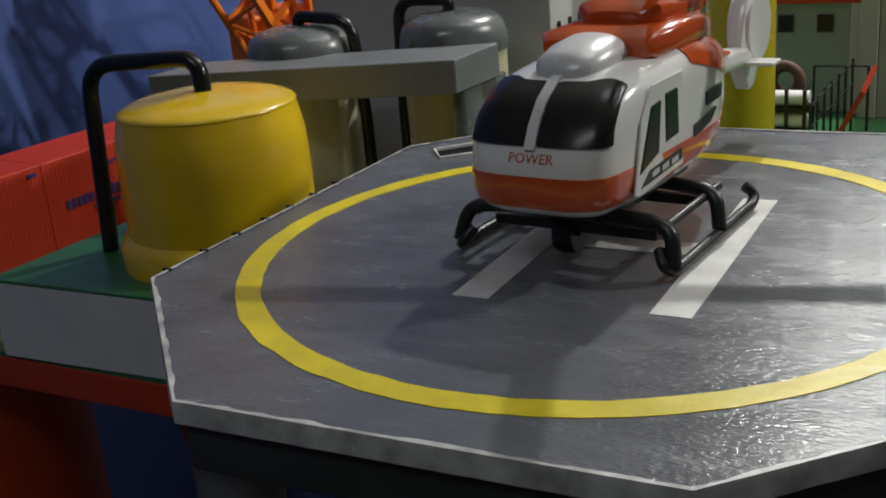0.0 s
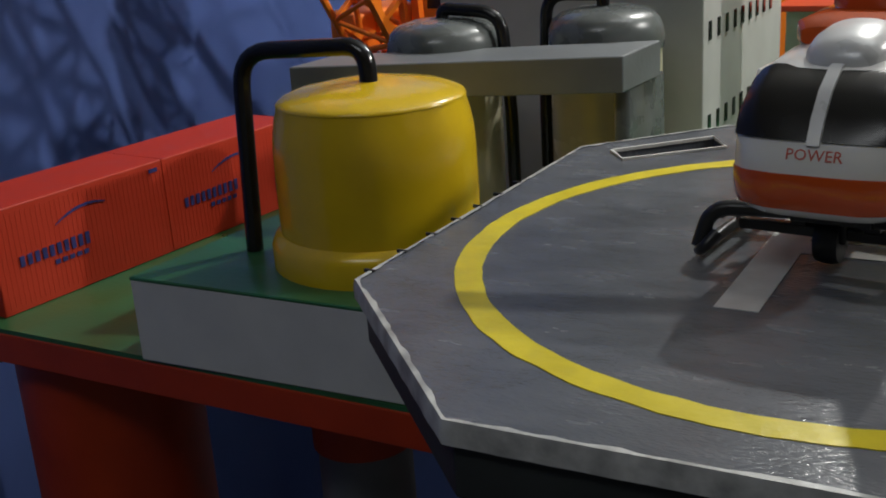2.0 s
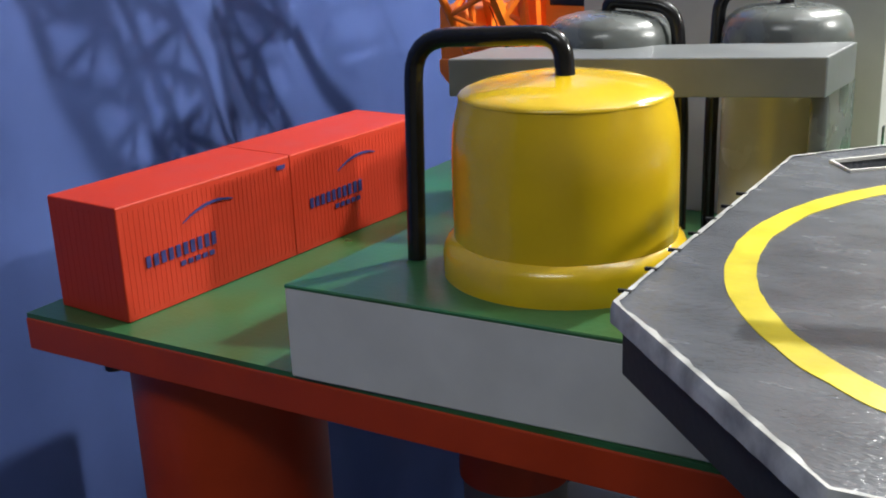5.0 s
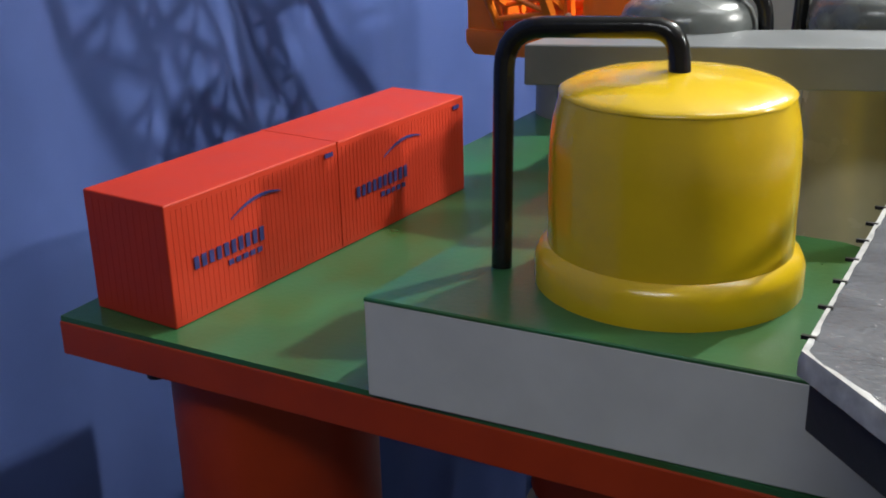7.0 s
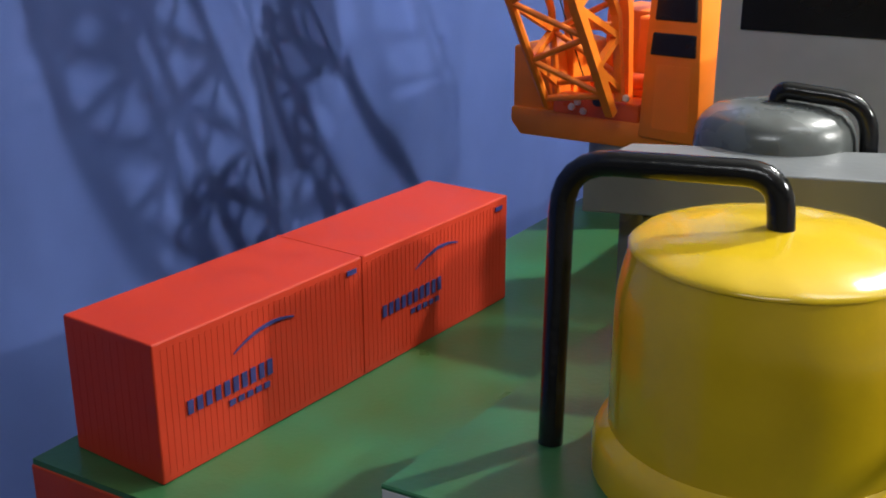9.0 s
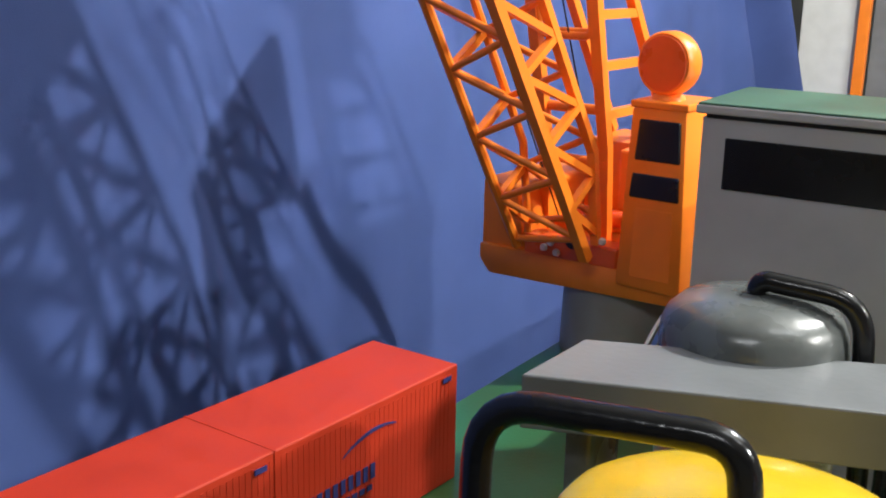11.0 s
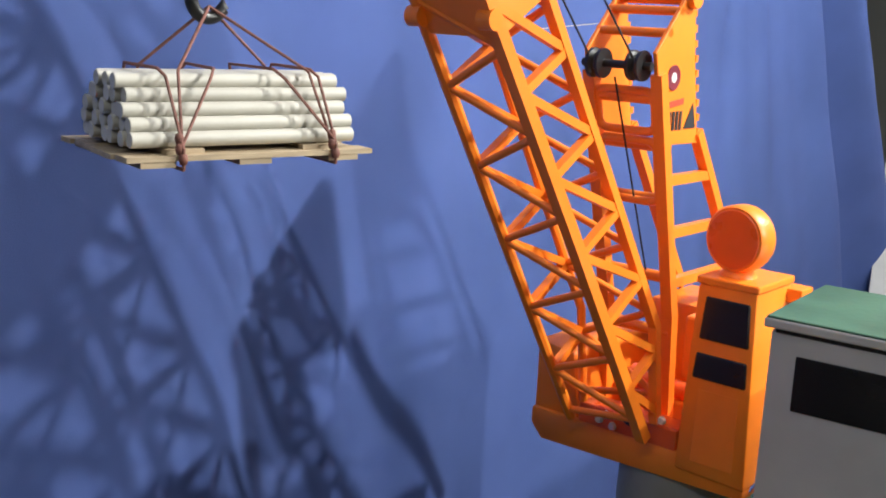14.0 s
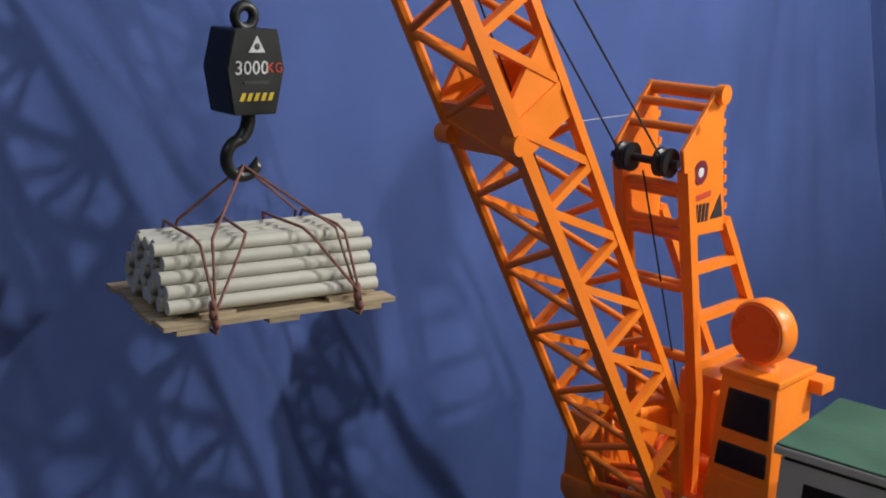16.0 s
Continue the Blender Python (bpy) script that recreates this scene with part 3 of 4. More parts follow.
    part("tail_plane", box(-0.028, 0.028, 0.218, 0.238, 0.0555, 0.0585, 0.001), HELI_WHITE, root, "white tail plane")
    # side windows and printed marks
    for side in (-1, 1):
        x = 0.0445 * side
        for pts in ([(-0.056, 0.052), (-0.031, 0.058), (-0.027, 0.086), (-0.040, 0.085)], [(-0.021, 0.061), (-0.003, 0.062), (-0.004, 0.088), (-0.021, 0.088)]):
            part("side_window", slab(pts, 0.0018, "x", x - 0.0006, 0.0007), SMOKED, root, "dark side window")
        part("door", slab([(-0.062, 0.0425), (-0.057, 0.0405), (0.004, 0.043), (0.004, 0.096), (-0.037, 0.096), (-0.052, 0.079)], 0.0014, "x", x - 0.0009, 0.0005), HELI_WHITE, root, "white side door panel")
        part("door_stripe", slab([(-0.055, 0.0445), (0.001, 0.0465), (0.001, 0.053), (-0.043, 0.0515)], 0.0018, "x", x - 0.0008), STICKER, root, "dark printed door stripe")
        for k in range(3):
            y = -0.041 + k * 0.0135
            part("door_mark", slab([(y, 0.047), (y + 0.009, 0.0475), (y + 0.009, 0.0505), (y, 0.050)], 0.0018, "x", x - 0.0005), STICKER_WHITE, root, "pale printed mark")
        for k in range(7):
            y = 0.040 + k * 0.0042
            part("printed_bar", slab([(y, 0.068), (y + 0.003, 0.068), (y + 0.003, 0.076), (y, 0.076)], 0.0018, "x", (0.0448 - 0.0003 * k) * side - 0.0006), STICKER, root, "dark printed bar")
        part("printed_stripe", slab([(0.020, 0.054), (0.046, 0.057), (0.056, 0.064), (0.020, 0.061)], 0.0018, "x", 0.0444 * side - 0.0006), STICKER, root, "dark printed stripe")
    part("nose_lettering", letters("POWER", 0.0075, pose(0.001, -0.0921, 0.0672, 64, 0, 0)), STICKER_RED, root, "red printed word")
    # undercarriage
    for y in (-0.05, 0.016):
        b = tube(rounded([(-0.066, y - 0.012, 0.006), (-0.062, y - 0.006, 0.026), (-0.03, y, 0.027), (0.03, y, 0.027), (0.062, y - 0.006, 0.026), (0.066, y - 0.012, 0.006)], 0.014), 0.0042, 10)
        part("cross_tube", b, BLACK, root, "black bowed cross tube", 50)
        part("mount", box(-0.02, 0.02, y - 0.008, y + 0.008, 0.024, 0.037, 0.001), BLACK, root, "black mount")
    for side in (-1, 1):
        x = 0.066 * side
        b = tube(rounded([(x * 0.86, -0.060, 0.014), (x * 0.93, -0.066, 0.007), (x, -0.062, 0.0035), (x, 0.058, 0.0035), (x, 0.066, 0.008), (x * 0.92, 0.062, 0.014)], 0.012), 0.0033, 10)
        part("skid", b, BLACK, root, "black skid", 50)
        part("step", tube(rounded([(x * 0.85, -0.056, 0.023), (x * 0.85, 0.03, 0.023)], 0.01), 0.0025, 8), BLACK, root, "black step rail", 50)
    for x in (-0.018, 0.018):
        part("belly_rail", box(x - 0.004, x + 0.004, -0.05, 0.07, 0.0195, 0.0255, 0.001), BLACK, root, "black belly rail")
    for y in (-0.045, 0.02):
        part("belly_strut", box(-0.05, 0.05, y - 0.003, y + 0.003, 0.0135, 0.0195, 0.001), BLACK, root, "black belly strut")
    wheel = lathe([(0, -0.006), (0.011, -0.006), (0.012, -0.003), (0.012, 0.003), (0.011, 0.006), (0, 0.006)], (0, 0, 0), 24)
    wheel.transform(pose(-0.003, -0.045, 0.0125, 0, 90, 0))
    part("nose_wheel", wheel, BLACK, root, "black nose wheel", 40)
    part("wheel_fork", box(-0.01, 0.006, -0.05, -0.04, 0.012, 0.036, 0.001), BLACK, root, "black wheel fork")
    return root


helicopter()

# ---- the crane ----


def crane():
    root = thing("toy_crane", CRANE, "orange plastic toy crane with lattice boom on a grey pedestal", "crane")
    part("pedestal", lathe([(0, DECK_Z), (0.062, DECK_Z), (0.06, 0.262), (0.058, 0.272), (0, 0.272)], (-0.055, 0.062, 0), 40), PEDESTAL, root, "grey round pedestal", 40)
    # superstructure tray
    b = slab([(-0.188, 0.282), (-0.176, 0.268), (0.029, 0.272), (0.029, 0.298), (-0.188, 0.298)], 0.2, "y", 0.0, 0.003, 2)
    part("tray", b, ORANGE, root, "orange base tray", 40)
    part("side_housing", slab([(-0.188, 0.28), (-0.135, 0.285), (-0.148, 0.358), (-0.188, 0.364)], 0.14, "y", 0.004, 0.004, 2), ORANGE, root, "orange side housing", 40)
    part("rear_housing", box(-0.14, -0.036, 0.12, 0.2, 0.297, 0.395, 0.005), ORANGE, root, "orange rear housing", 40)
    part("front_sill", box(-0.136, -0.036, 0.001, 0.03, 0.296, 0.316, 0.002), ORANGE_DEEP, root, "deep orange front sill")
    part("winch", lathe([(0, -0.035), (0.014, -0.035), (0.014, -0.03), (0.009, -0.028), (0.009, 0.028), (0.014, 0.03), (0.014, 0.035), (0, 0.035)], (0, 0, 0), 24), ORANGE_DEEP, root, "deep orange winch drum", 40).matrix_local = pose(-0.09, 0.075, 0.325, 0, 90, 0)
    part("winch_knob", lathe([(0, -0.004), (0.007, -0.004), (0.007, 0.004), (0, 0.004)], (0, 0, 0), 20), BLACK, root, "black knob", 40).matrix_local = pose(-0.078, -0.004, 0.318, 90, 0, 0)
    part("motor", box(-0.085, -0.04, 0.09, 0.118, 0.33, 0.392, 0.003), ORANGE, root, "orange motor box")
    part("motor_cap", lathe([(0, 0), (0.008, 0), (0.008, 0.006), (0.005, 0.011), (0, 0.013)], (-0.055, 0.1, 0.391), 16), ORANGE, root, "small pale orange cap", 50)
    for k, (x, z) in enumerate(((-0.105, 0.312), (-0.098, 0.303), (-0.112, 0.306), (-0.05, 0.322))):
        part("screw", lathe([(0, 0), (0.004, 0), (0.003, 0.003), (0, 0.003)], (0, 0, 0), 10), HELI_SILVER, root, "shiny screw", 40).matrix_local = pose(x, -0.001, z, 90, 0, 0)
    # cab
    cab_pts = [(-0.034, 0.285), (0.031, 0.283), (0.025, 0.452), (-0.027, 0.449)]
    cab = part("cab", slab(cab_pts, 0.066, "y", -0.004, 0.003, 2), ORANGE, root, "orange cab", 40)
    part("cab_roof", box(-0.0285, 0.0265, -0.005, 0.063, 0.449, 0.4555, 0.0015), ORANGE, root, "flat orange cab roof")
    part("cab_window", slab([(-0.0215, 0.403), (0.0225, 0.403), (0.0205, 0.4395), (-0.0185, 0.4395)], 0.003, "y", -0.0055, 0.0012), SMOKED, cab, "black cab window")
    part("cab_window", slab([(-0.0245, 0.369), (0.0235, 0.369), (0.0225, 0.391), (-0.0225, 0.391)], 0.003, "y", -0.0055, 0.0012), SMOKED, cab, "black cab window")
    part("door_line", slab([(-0.02, 0.295), (0.02, 0.295), (0.019, 0.36), (-0.018, 0.36)], 0.002, "y", -0.0043, 0.0006), ORANGE, cab, "raised cab panel")
    part("side_bracket", box(0.02, 0.038, 0.052, 0.075, 0.434, 0.446, 0.001), ORANGE, cab, "orange side bracket")
    # warning drum on the roof
    b = lathe([(0, -0.009), (0.022, -0.009), (0.0268, -0.007), (0.028, -0.003), (0.028, 0.010), (0.0262, 0.0128), (0, 0.013)], (0, 0, 0), 40)
    drum = part("drum", b, ORANGE, root, "round orange drum", 40)
    drum.matrix_local = pose(-0.005, 0.022, 0.487, 90, 0, -8)
    part("drum_face", lathe([(0, 0), (0.0245, 0), (0.0238, 0.0010), (0.008, 0.0022), (0.004, 0.0012), (0, 0.0010)], (0, 0, 0.0085 + 0.0045), 40), ORANGE_DEEP, drum, "deep orange drum face", 40)
    part("drum_foot", lathe([(0, 0.455), (0.0155, 0.455), (0.0145, 0.458), (0.0115, 0.461), (0.012, 0.466), (0, 0.467)], (-0.005, 0.022, 0), 24), ORANGE, root, "flared drum foot", 50)
    # gantry: two side frames with front and rear legs, rungs, plates and a pulley axle
    for x in (-0.143, -0.077):
        part("gantry_leg", tube([(x, 0.055, 0.30), (x, 0.046, 0.399), (x, -0.010, 0.615)], 0.0053, square=True), ORANGE, root, "orange gantry front leg")
        part("gantry_leg", tube([(x, 0.185, 0.395), (x, 0.062, 0.565)], 0.0046, square=True), ORANGE, root, "orange gantry rear leg")
        plate = [(0.002, 0.556), (0.062, 0.555), (0.045, 0.626), (0.037, 0.676), (0.028, 0.684), (-0.020, 0.632)]
        plate = part("gantry_plate", slab(plate, 0.004, "x", x - 0.002, 0.0006), ORANGE, root, "orange gantry head plate")
        for z in (0.525, 0.478, 0.432) if x > -0.1 else ():
            f = (0.615 - z) / 0.22
            part("rung", tube([(x, -0.010 + 0.056 * f, z), (x, 0.064 + (0.565 - z) * 0.71, z)], 0.0042, square=True), ORANGE, root, "short orange rung")
        for k in range(9):
            f = k / 8
            part("tooth", box(x - 0.002, x + 0.002, 0.0605 - 0.023 * f, 0.0645 - 0.023 * f, 0.562 + 0.1 * f, 0.568 + 0.1 * f), ORANGE, plate, "small moulded tooth")
    for y, z, r in ((0.012, 0.555, 0.006), (0.022, 0.508, 0.0042), (0.04, 0.436, 0.005), (0.046, 0.385, 0.005), (0.030, 0.677, 0.006), (0.016, 0.666, 0.004), (0.0, 0.648, 0.004), (-0.002, 0.595, 0.006)):
        part("cross_bar", tube([(-0.145, y, z), (-0.075, y, z)], r, 10), ORANGE, root, "orange cross bar", 50)
    for z0, z1 in ((0.505, 0.558), (0.566, 0.6)):
        def web(x, z):
            return (x, -0.010 + 0.056 * (0.615 - z) / 0.22, z)
        loop = rounded([web(-0.11, z0), web(-0.082, z0), web(-0.082, z1), web(-0.138, z1), web(-0.138, z0), web(-0.11, z0)], 0.010)
        part("web_frame", tube(loop, 0.0038, 8), ORANGE, root, "orange round-cornered web", 50)
    part("end_roller", tube([(-0.076, 0.030, 0.677), (-0.069, 0.030, 0.677)], 0.0085, 16), ORANGE, root, "orange round boss", 40)
    part("badge", lathe([(0, 0), (0.0105, 0), (0.0105, 0.0006), (0, 0.0007)], (0, 0, 0), 24), STICKER_MAROON, plate, "round dark red badge", 40).matrix_local = pose(-0.0746, 0.01, 0.612, 90, 0, 90) @ pose(0, 0, 0)
    part("badge_star", lathe([(0, 0), (0.0045, 0), (0, 0.0006)], (0, 0, 0), 8), STICKER_WHITE, plate, "white badge mark").matrix_local = pose(-0.0739, 0.01, 0.612, 90, 0, 90)
    for k in range(4):
        part("printed_bar", box(-0.0749, -0.0742, 0.008 + k * 0.006, 0.0115 + k * 0.006, 0.568, 0.584), STICKER, plate, "dark printed bar")
    part("printed_bar", slab([(0.034, 0.569), (0.054, 0.569), (0.047, 0.59)], 0.0008, "x", -0.0749), STICKER, plate, "dark printed wedge")
    part("printed_bar", slab([(0.006, 0.587), (0.03, 0.59), (0.03, 0.595), (0.006, 0.592)], 0.0008, "x", -0.0749), STICKER_RED, plate, "red printed bar")
    axle = part("pulley_axle", tube([(-0.143, -0.022, 0.621), (-0.077, -0.022, 0.621)], 0.0035, 10), BLACK, root, "black pulley axle", 50)
    for x in (-0.128, -0.090):
        part("pulley", lathe([(0, -0.006), (0.0125, -0.006), (0.0125, -0.003), (0.009, 0), (0.0125, 0.003), (0.0125, 0.006), (0, 0.006)], (0, 0, 0), 24), BLACK, axle, "black pulley", 40).matrix_local = pose(x, -0.022, 0.621, 0, 90, 0)
    # lattice boom
    foot, head = Vector((-0.094, -0.03, 0.325)), Vector((-0.1106, -0.2287, 0.6527))
    along = (head - foot).normalized()
    across = Vector((1, 0, 0))
    back = along.cross(across).normalized()
    back = back if back.y > 0 else -back

    def at(s, side, deep):
        w = 0.037 - 0.009 * max(0, s - 0.1) / 0.5
        d = 0.058 if s > 0.06 else 0.03 + 0.028 * s / 0.06
        return foot + along * s + across * (side * w) + back * (deep * d)

    top = 0.80
    for side in (-1, 1):
        for deep in (0, 1):
            r = 0.0048 if deep == 0 else 0.004
            part("boom_chord", tube([at(s, side, deep) for s in (-0.02, 0.06, 0.2, 0.38, 0.6, top)], r, 4 if side > 0 else 8, square=side > 0), ORANGE, root, "orange boom chord")
    bay = 0.0715
    for k in range(-1, 11):
        s0, s1, mid = 0.04 + bay * k, 0.04 + bay * (k + 1), 0.04 + bay * (k + 0.5)
        if s1 > top:
            break
        for side in (-1, 1):
            if k >= 0:
                part("boom_lace", tube([at(s0, side, 0), at(s0, side, 1)], 0.0034, square=True), ORANGE, root)
            part("boom_lace", tube([at(max(s0, -0.01), side, 1), at(s1, side, 0)], 0.0032, square=True), ORANGE, root)
        for deep in (0, 1):
            part("boom_lace", tube([at(max(s0, -0.01), -1, deep), at(mid, 1, deep)], 0.0032, 8), ORANGE, root, smooth=50)
            part("boom_lace", tube([at(mid, 1, deep), at(s1, -1, deep)], 0.0032, 8), ORANGE, root, smooth=50)
    # joint box in the boom
    for deep in (0, 1):
        q = [at(0.371, -1, deep), at(0.371, 1, deep), at(0.412, 1, deep), at(0.412, -1, deep)]
        b = bmesh.new()
        lo = [b.verts.new(p - back * 0.002) for p in q]
        hi = [b.verts.new(p + back * 0.002) for p in q]
        b.faces.new(lo)
        b.faces.new(hi)
        for i in range(4):
            b.faces.new((lo[i], lo[(i + 1) % 4], hi[(i + 1) % 4], hi[i]))
        part("joint_plate", b, ORANGE, root, "orange joint plate")
    for side in (-1, 1):
        q = [at(0.371, side, 0), at(0.371, side, 1), at(0.439, side, 1), at(0.412, side, 0)]
        b = bmesh.new()
        lo = [b.verts.new(p - across * 0.002) for p in q]
        hi = [b.verts.new(p + across * 0.002) for p in q]
        b.faces.new(lo)
        b.faces.new(hi)
        for i in range(4):
            b.faces.new((lo[i], lo[(i + 1) % 4], hi[(i + 1) % 4], hi[i]))
        part("joint_plate", b, ORANGE, root, "orange joint plate")
        part("joint_knuckle", tube([at(0.386, side, 0) - back * 0.004 - across * 0.006, at(0.386, side, 0) - back * 0.004 + across * 0.006], 0.0075, 14), ORANGE, root, "round orange knuckle", 40)
    # ropes
    tip = at(top, 0, 0.5)
    for x in (-0.132, -0.09):
        part("rope", tube([(x, -0.032, 0.628), (tip.x + (x + 0.11) * 0.5, tip.y, tip.z)], 0.0009, 6), ROPE, root, "thin black rope")
    part("rope", tube([(-0.115, -0.016, 0.61), (-0.095, 0.06, 0.37)], 0.0009, 6), ROPE, root, "thin black rope")
    part("rope", tube([(-0.115, 0.03, 0.33), at(top, 0, 0.8)], 0.0008, 6), ROPE, root, "thin black rope")
    part("cord", tube([(-0.14, 0.02, 0.655), (-0.19, -0.1, 0.64)], 0.0004, 5), STICKER_WHITE, root, "thin pale thread")
    return root


crane()

# ---- the hanging load ----
HOOK = Vector((-0.399, 1.030, 0.0))


def hook_block():
    root = thing("hook_block", pose(HOOK.x, HOOK.y, 0, 0, 0, 58), "black crane hook block with weight marking hanging on a rope", "hook")
    pts = [(-0.016, 0.683), (0.016, 0.683), (0.0215, 0.712), (0.016, 0.737), (-0.016, 0.737), (-0.0215, 0.712)]
    body = part("block", slab(pts, 0.03, "y", -0.015, 0.001), BLACK, root, "black six-sided weight")
    body.matrix_local = Matrix.Translation((0, 0, 0.684)) @ Matrix.Scale(0.86, 4) @ Matrix.Translation((0, 0, -0.684))
    part("weight_figure", letters("3000", 0.0125, pose(-0.0035, -0.0153, 0.7125, 90, 0, 0)), STICKER_WHITE, body, "white printed figure")
    part("weight_unit", letters("KG", 0.009, pose(0.0135, -0.0153, 0.7125, 90, 0, 0)), STICKER_RED, body, "red printed unit")
    part("printed_bar", box(-0.009, 0.009, -0.0155, -0.0148, 0.7025, 0.7045), STICKER, body, "small grey printed line")
    for k in range(5):
        part("hazard_stripe", slab([(-0.0125 + k * 0.0052, 0.692), (-0.0095 + k * 0.0052, 0.692), (-0.0075 + k * 0.0052, 0.697), (-0.0105 + k * 0.0052, 0.697)], 0.0006, "y", -0.0156), STICKER_YELLOW, body, "yellow warning stripe")
    part("triangle_mark", slab([(-0.006, 0.7225), (0.006, 0.7225), (0.0, 0.733)], 0.0006, "y", -0.0156), STICKER_WHITE, body, "white printed triangle")
    part("triangle_mark", lathe([(0, 0), (0.0022, 0), (0, 0.0004)], (0, 0, 0), 12), STICKER, body, "dark dot").matrix_local = pose(0, -0.0156, 0.7262, 90, 0, 0)
    ring = [(0.006 * math.cos(a), 0, 0.7355 + 0.006 * math.sin(a)) for a in [2 * math.pi * k / 20 for k in range(21)]]
    part("ring", tube(ring, 0.003, 10), BLACK, root, "black ring", 50)
    hook = [(0.003, 0, 0.685), (0.0032, 0, 0.678), (0.0015, 0, 0.6725), (-0.002, 0, 0.668)]
    hook += [(-0.0005 + 0.0105 * math.cos(a), 0, 0.6575 + 0.0105 * math.sin(a)) for a in [radians(100 + 12 * k) for k in range(20)]]
    b = bmesh.new()
    tube(hook[:4], 0.0041, 12, b)
    tube(hook[3:], 0.0036, 12, b)
    join(b, lathe([(0.0036, 0), (0.002, 0.003), (0, 0.006)], (hook[-1][0], 0, hook[-1][2]), 10))
    part("hook", b, BLACK, root, "black curved hook", 50)
    part("rope", tube([(0, 0, 0.743), (0.0, 0, 1.2)], 0.0012, 8), ROPE, root, "hoist rope")
    return root


def load():
    root = thing("pallet", pose(-0.3925, 1.026, 0.579, 0, 0, 50.6), "small pale wooden pallet hanging from cords", "pallet")
    L, W = 0.136, 0.094
    for k in range(6):
        y0 = -W / 2 + k * W / 6
        part("plank", box(-L / 2 + 0.002 * math.sin(k * 5), L / 2 + 0.002 * math.cos(k * 3), y0 + 0.0006, y0 + W / 6 - 0.0006, 0.0, 0.0026), WOOD, root)
    for x in (-0.052, 0.0, 0.052):
        part("bearer", box(x - 0.009, x + 0.009, -W / 2 + 0.001, W / 2 - 0.001, -0.003, 0.0), WOOD, root)
    for x in (-0.036, 0.04):
        part("batten", box(x - 0.010, x + 0.010, -W / 2 + 0.006, W / 2 - 0.006, 0.0026, 0.0052), WOOD, root)
    sticks = []
    d = 0.0079
    for row in range(5):
        count = 9 - row
        for k in range(count):
            y = (k - (count - 1) / 2) * d - 0.004
            z = 0.583 + 0.0045 + d * 0.866 * row
            sh = 0.002 * math.sin(row * 9 + k * 4)
            s = thing("pipe", root.matrix_world @ pose(sh, y, z - 0.578), "white paper pipe strapped in a stack on the pallet", "pipe", "pipes on the pallet")
            if not sticks:
                b = lathe([(0.0008, -0.0622), (0.0036, -0.0625), (0.0039, -0.0622), (0.0039, 0.0622), (0.0036, 0.0625), (0.0008, 0.0622)], (0, 0, 0), 14)
                b.transform(Matrix.Rotation(radians(90), 4, "Y"))
                sticks.append(part("tube", b, STICK, s, smooth=40).data)
            else:
                t = new("tube", sticks[0])
                t.parent = s
    rope = thing("sling", root.matrix_world, "knotted brown cords tied round the pipes and pallet", "cord")
    inv = root.matrix_world.inverted()
    hk = inv @ Vector((HOOK.x, HOOK.y, 0.653))
    top = 0.0435
    for x in (-0.040, 0.046):
        lean = math.copysign(1, x)
        for y in (-W / 2, W / 2):
            bend = (x * 0.86, -0.0285 if y < 0 else 0.0215, top - 0.001)
            part("cord", tube([(x, y, 0.002), bend, hk], 0.0009, 6), CORD, rope, "taut brown cord")
            for k in range(3):
                bead = lathe([(0, -0.0032), (0.0018, -0.0024), (0.0025, 0), (0.002, 0.0024), (0, 0.0032)], (x + 0.0012 * math.sin(k * 5), y * 1.01 + (0.0016 * k if y < 0 else -0.0016 * k), 0.001 + 0.0048 * k), 8)
                part("knot", bead, CORD, rope, "wound brown knot", 60)
        loop = [(x, -W / 2 - 0.001, -0.004), (x, -W / 2 - 0.001, 0.006), (x - 0.002, -0.031, 0.040), (x - 0.004, -0.0255, top), (x - 0.004, 0.0175, top), (x - 0.002, 0.0235, 0.040), (x, W / 2 + 0.001, 0.004), (x, W / 2 + 0.001, -0.004), (x, -W / 2 - 0.001, -0.004)]
        part("cord", tube(loop, 0.0009, 6), CORD, rope, "brown cord round the load")
        loop = [(x, -W / 2, 0.008), (x - lean * 0.022, -0.031, 0.039), (x - lean * 0.026, -0.0255, top), (x - lean * 0.030, 0.0175, top), (x - lean * 0.012, W / 2, 0.006)]
        part("cord", tube(loop, 0.0009, 6), CORD, rope, "slanting brown cord")
    return root


def loose_cable():
    root = thing("loose_cable", CRANE, "thin blue and white cable lying beside the grey pedestal", "cable")
    path = [(0.03, 0.02, 0.285), (0.02, -0.005, 0.26), (0.012, -0.02, 0.23), (0.02, -0.03, 0.203), (0.05, -0.035, 0.203)]
    part("cable", tube(rounded(path, 0.015), 0.0022, 8), CLOTH, root, "thin blue cable", 50)
    part("cable", tube(rounded([(x - 0.006, y - 0.002, z) for x, y, z in path], 0.015), 0.0018, 8), HELI_WHITE, root, "thin white cable", 50)
    return root


loose_cable()
hook_block()
load()

# ---- far part of the platform ----


def yellow_post():
    root = thing("yellow_post", RIG, "glossy yellow round post on the deck", "post")
    part("shaft", lathe([(0, DECK_Z), (0.034, DECK_Z), (0.034, 0.62), (0, 0.62)], (-0.066, 0.585, 0), 40), YELLOW_POST, root, smooth=40)
    return root


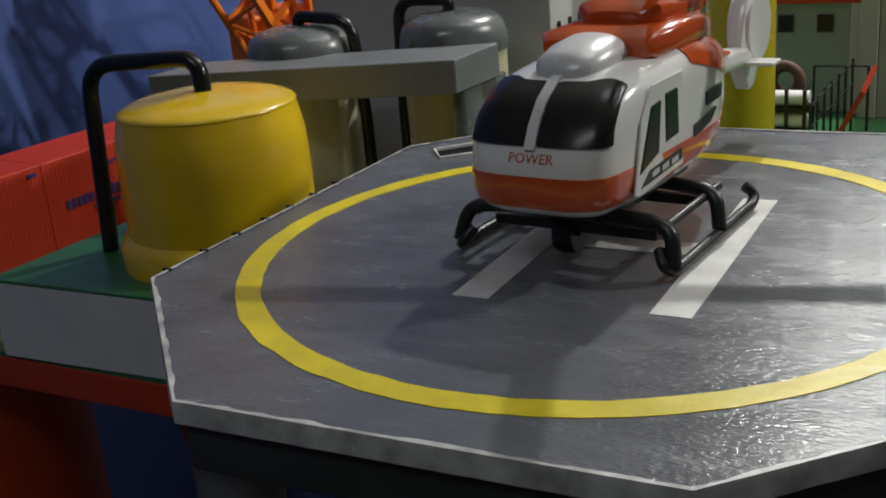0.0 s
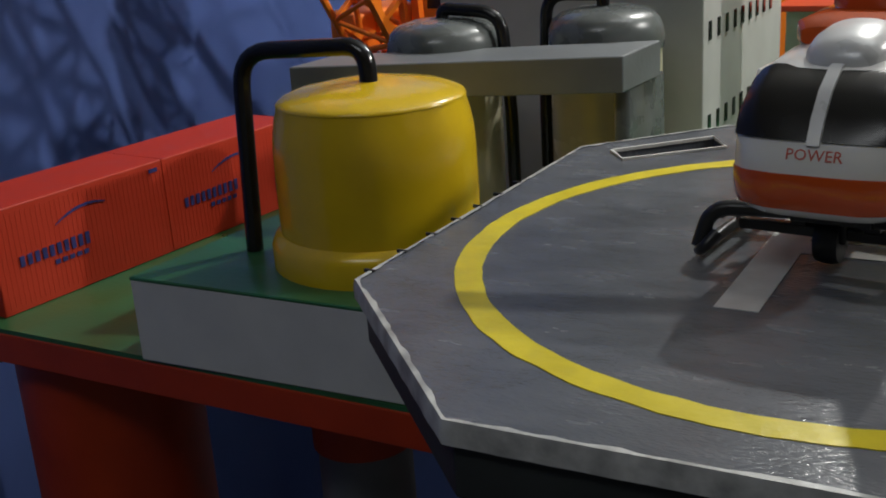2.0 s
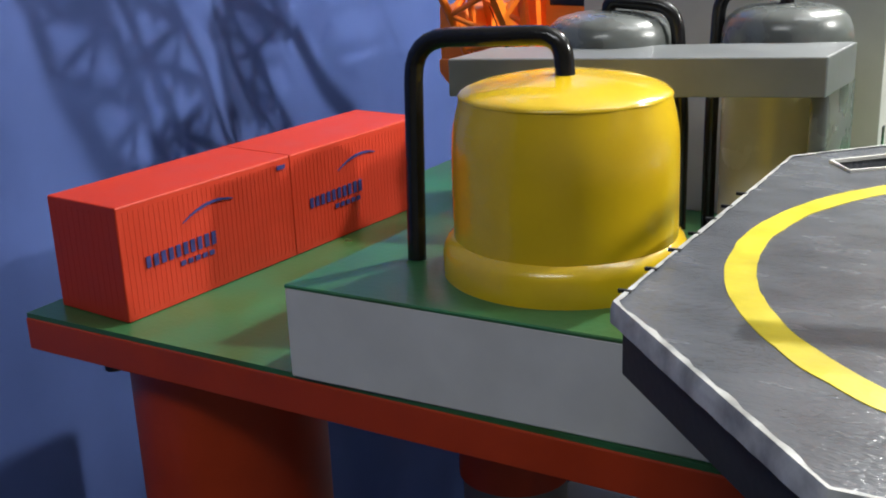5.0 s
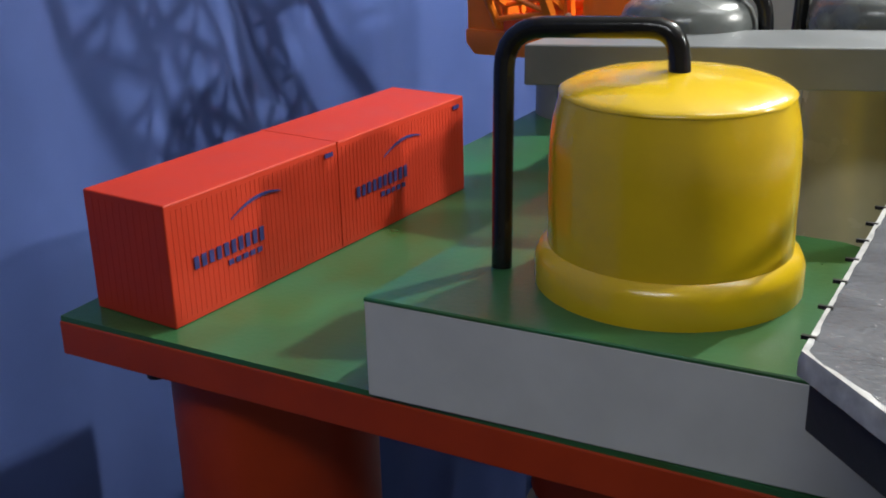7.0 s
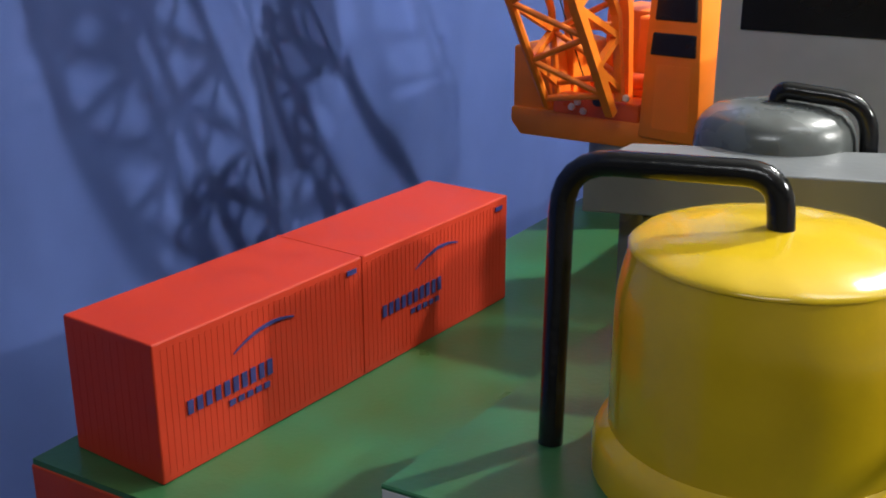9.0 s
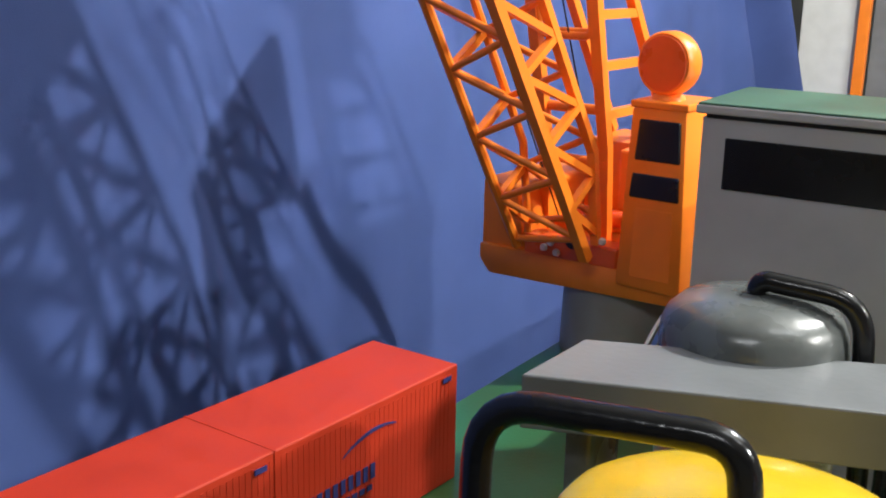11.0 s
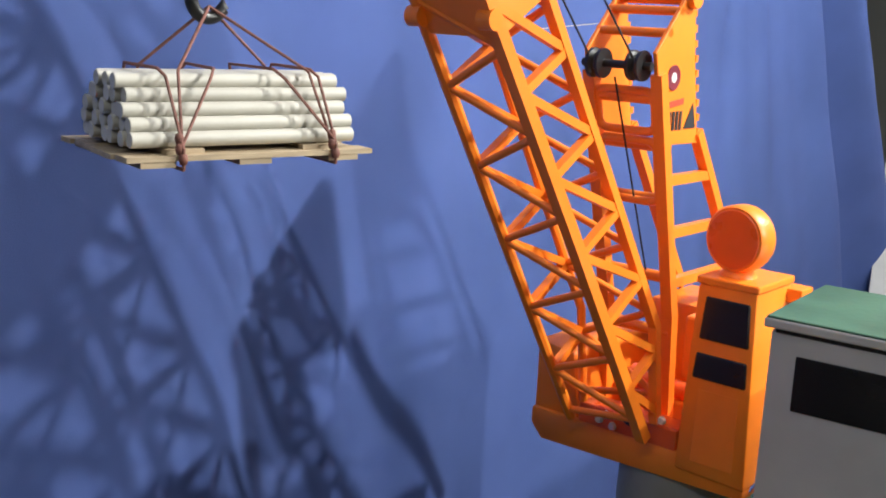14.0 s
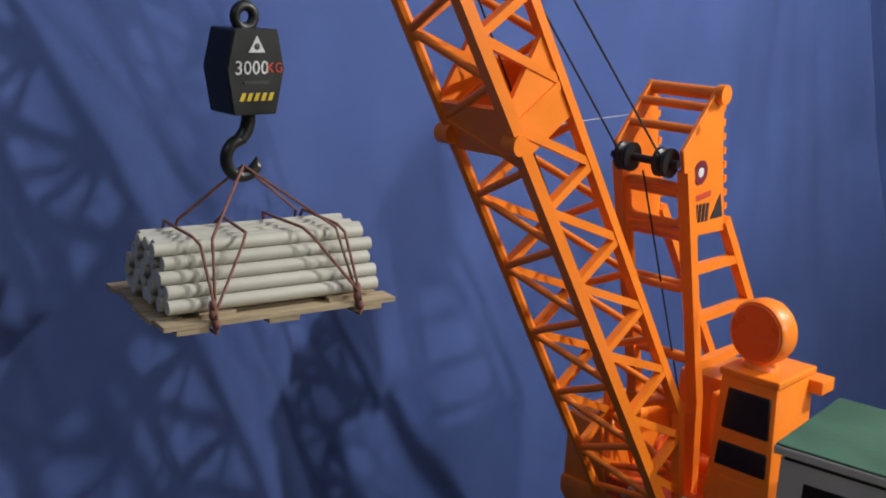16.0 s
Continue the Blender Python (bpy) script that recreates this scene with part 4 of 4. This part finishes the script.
def far_house():
    root = thing("far_house", RIG, "pale green far deckhouse with small dark windows and red roof", "deckhouse")
    part("wall", box(-0.24, 0.0, 0.88, 1.0, DECK_Z, 0.336, 0.001), PALE_GREEN, root)
    part("corner_post", box(-0.003, 0.009, 0.868, 0.882, DECK_Z, 0.34, 0.001), WHITE, root, "white corner post")
    part("roof", box(-0.25, 0.012, 0.866, 1.01, 0.3355, 0.343, 0.001), RED, root, "thin dark red roof")
    for x in (-0.222, -0.15, -0.09, -0.043):
        window = part("window", box(x, x + 0.018, 0.8772, 0.882, 0.300, 0.320, 0.0005, 1), SMOKED, root, "small dark window")
        part("frame", box(x - 0.0015, x + 0.0195, 0.8785, 0.8815, 0.2985, 0.3215, 0.0004, 1), BEAM_GREY, window, "thin grey frame")
    return root


def grey_pillar():
    root = thing("grey_pillar", RIG, "broad grey-brown boxed pillar beside the far deck", "pillar")
    for k, mat in enumerate((PALE_BOARD, PALE_BOARD, RUST_BOARD, PALE_BOARD, RUST_BOARD, PALE_BOARD)):
        part("board", box(0.010 + 0.022 * k, 0.0312 + 0.022 * k, 0.85 + 0.003 * (k % 2), 0.9, DECK_Z, 0.52, 0.001), mat, root, "tall narrow board")
    return root


def ramp_strip():
    root = thing("orange_strip", RIG, "orange painted strip slanting up to the pillar", "strip")
    part("bar", tube([(0.004, 0.72, DECK_Z), (0.034, 0.722, 0.26), (0.043, 0.738, 0.285)], 0.0028, square=True), RED, root)
    return root


def pipe_rack():
    root = thing("pipe_rack", RIG, "white pipes lying on a low black rack", "rack")
    for z in (0.2235, 0.249):
        part("pipe", tube([(-0.085, 0.735, z), (-0.024, 0.735, z)], 0.009, 16), HELI_WHITE, root, "thick white pipe", 40)
    for x in (-0.078, -0.05, -0.03):
        part("rack_post", box(x, x + 0.004, 0.7235, 0.7275, DECK_Z, 0.26), BLACK, root, "black rack post")
        part("rack_post", box(x, x + 0.004, 0.743, 0.747, DECK_Z, 0.26), BLACK, root, "black rack post")
    for z in (0.21, 0.236):
        part("rack_shelf", box(-0.084, -0.024, 0.7235, 0.747, z, z + 0.0035), BLACK, root, "black rack shelf")
    return root


def coil():
    root = thing("hose_coil", RIG, "brown hose coil leaning behind the pipe rack", "hose")
    for k in range(3):
        ring = [(-0.062 + (0.022 - 0.004 * k) * math.cos(a), 0.776 + 0.007 * k, 0.258 + (0.022 - 0.004 * k) * math.sin(a)) for a in [2 * math.pi * i / 24 for i in range(25)]]
        part("turn", tube(ring, 0.0042, 8), RUST, root, "brown hose turn", 50)
    part("stand", box(-0.088, -0.036, 0.77, 0.795, DECK_Z, 0.236, 0.001), BLACK, root, "black stand")
    return root


def railing():
    root = thing("railing", RIG, "thin black railing climbing across the far deck", "railing")
    for k in range(7):
        x, y = -0.02 + 0.0055 * k, 0.715 + 0.012 * k
        part("post", tube([(x, y, DECK_Z), (x, y, DECK_Z + 0.048 + 0.006 * k)], 0.0016, 6), BLACK, root, "thin black post")
    for z in (0.02, 0.044):
        part("bar", tube([(-0.02, 0.715, DECK_Z + z), (0.013, 0.787, DECK_Z + z + 0.036)], 0.0013, 6), BLACK, root, "thin black bar")
    part("bar", tube([(-0.03, 0.79, DECK_Z + 0.075), (0.03, 0.79, DECK_Z + 0.075)], 0.0013, 6), BLACK, root, "thin black bar")
    for x in (-0.03, 0.03):
        part("post", tube([(x, 0.79, DECK_Z), (x, 0.79, DECK_Z + 0.076)], 0.0016, 6), BLACK, root, "thin black post")
    return root


def side_panels():
    """Boards beyond the curtain's edge."""
    for x0, x1, y, mat, name, lab in ((-0.93, -0.80, 2.40, BOARD_WHITE, "white_board", "tall plain white board beyond the curtain"), (-0.80, -0.775, 2.38, ORANGE, "orange_strip", "tall narrow orange strip beyond the curtain"), (-0.775, -0.68, 2.42, BEAM_GREY, "grey_board", "tall grey board beyond the curtain"), (-0.68, -0.50, 2.40, ORANGE, "orange_board", "tall orange board beyond the curtain"), (-0.5, 0.6, 2.45, BEAM_GREY, "grey_screen", "wide grey screen behind the far deck")):
        root = thing(name, RIG, lab, "board")
        part("board", box(x0, x1, y, y + 0.02, -0.75, 1.3, 0.002), mat, root)


yellow_post()
far_house()
grey_pillar()
pipe_rack()
coil()
railing()
ramp_strip()
side_panels()
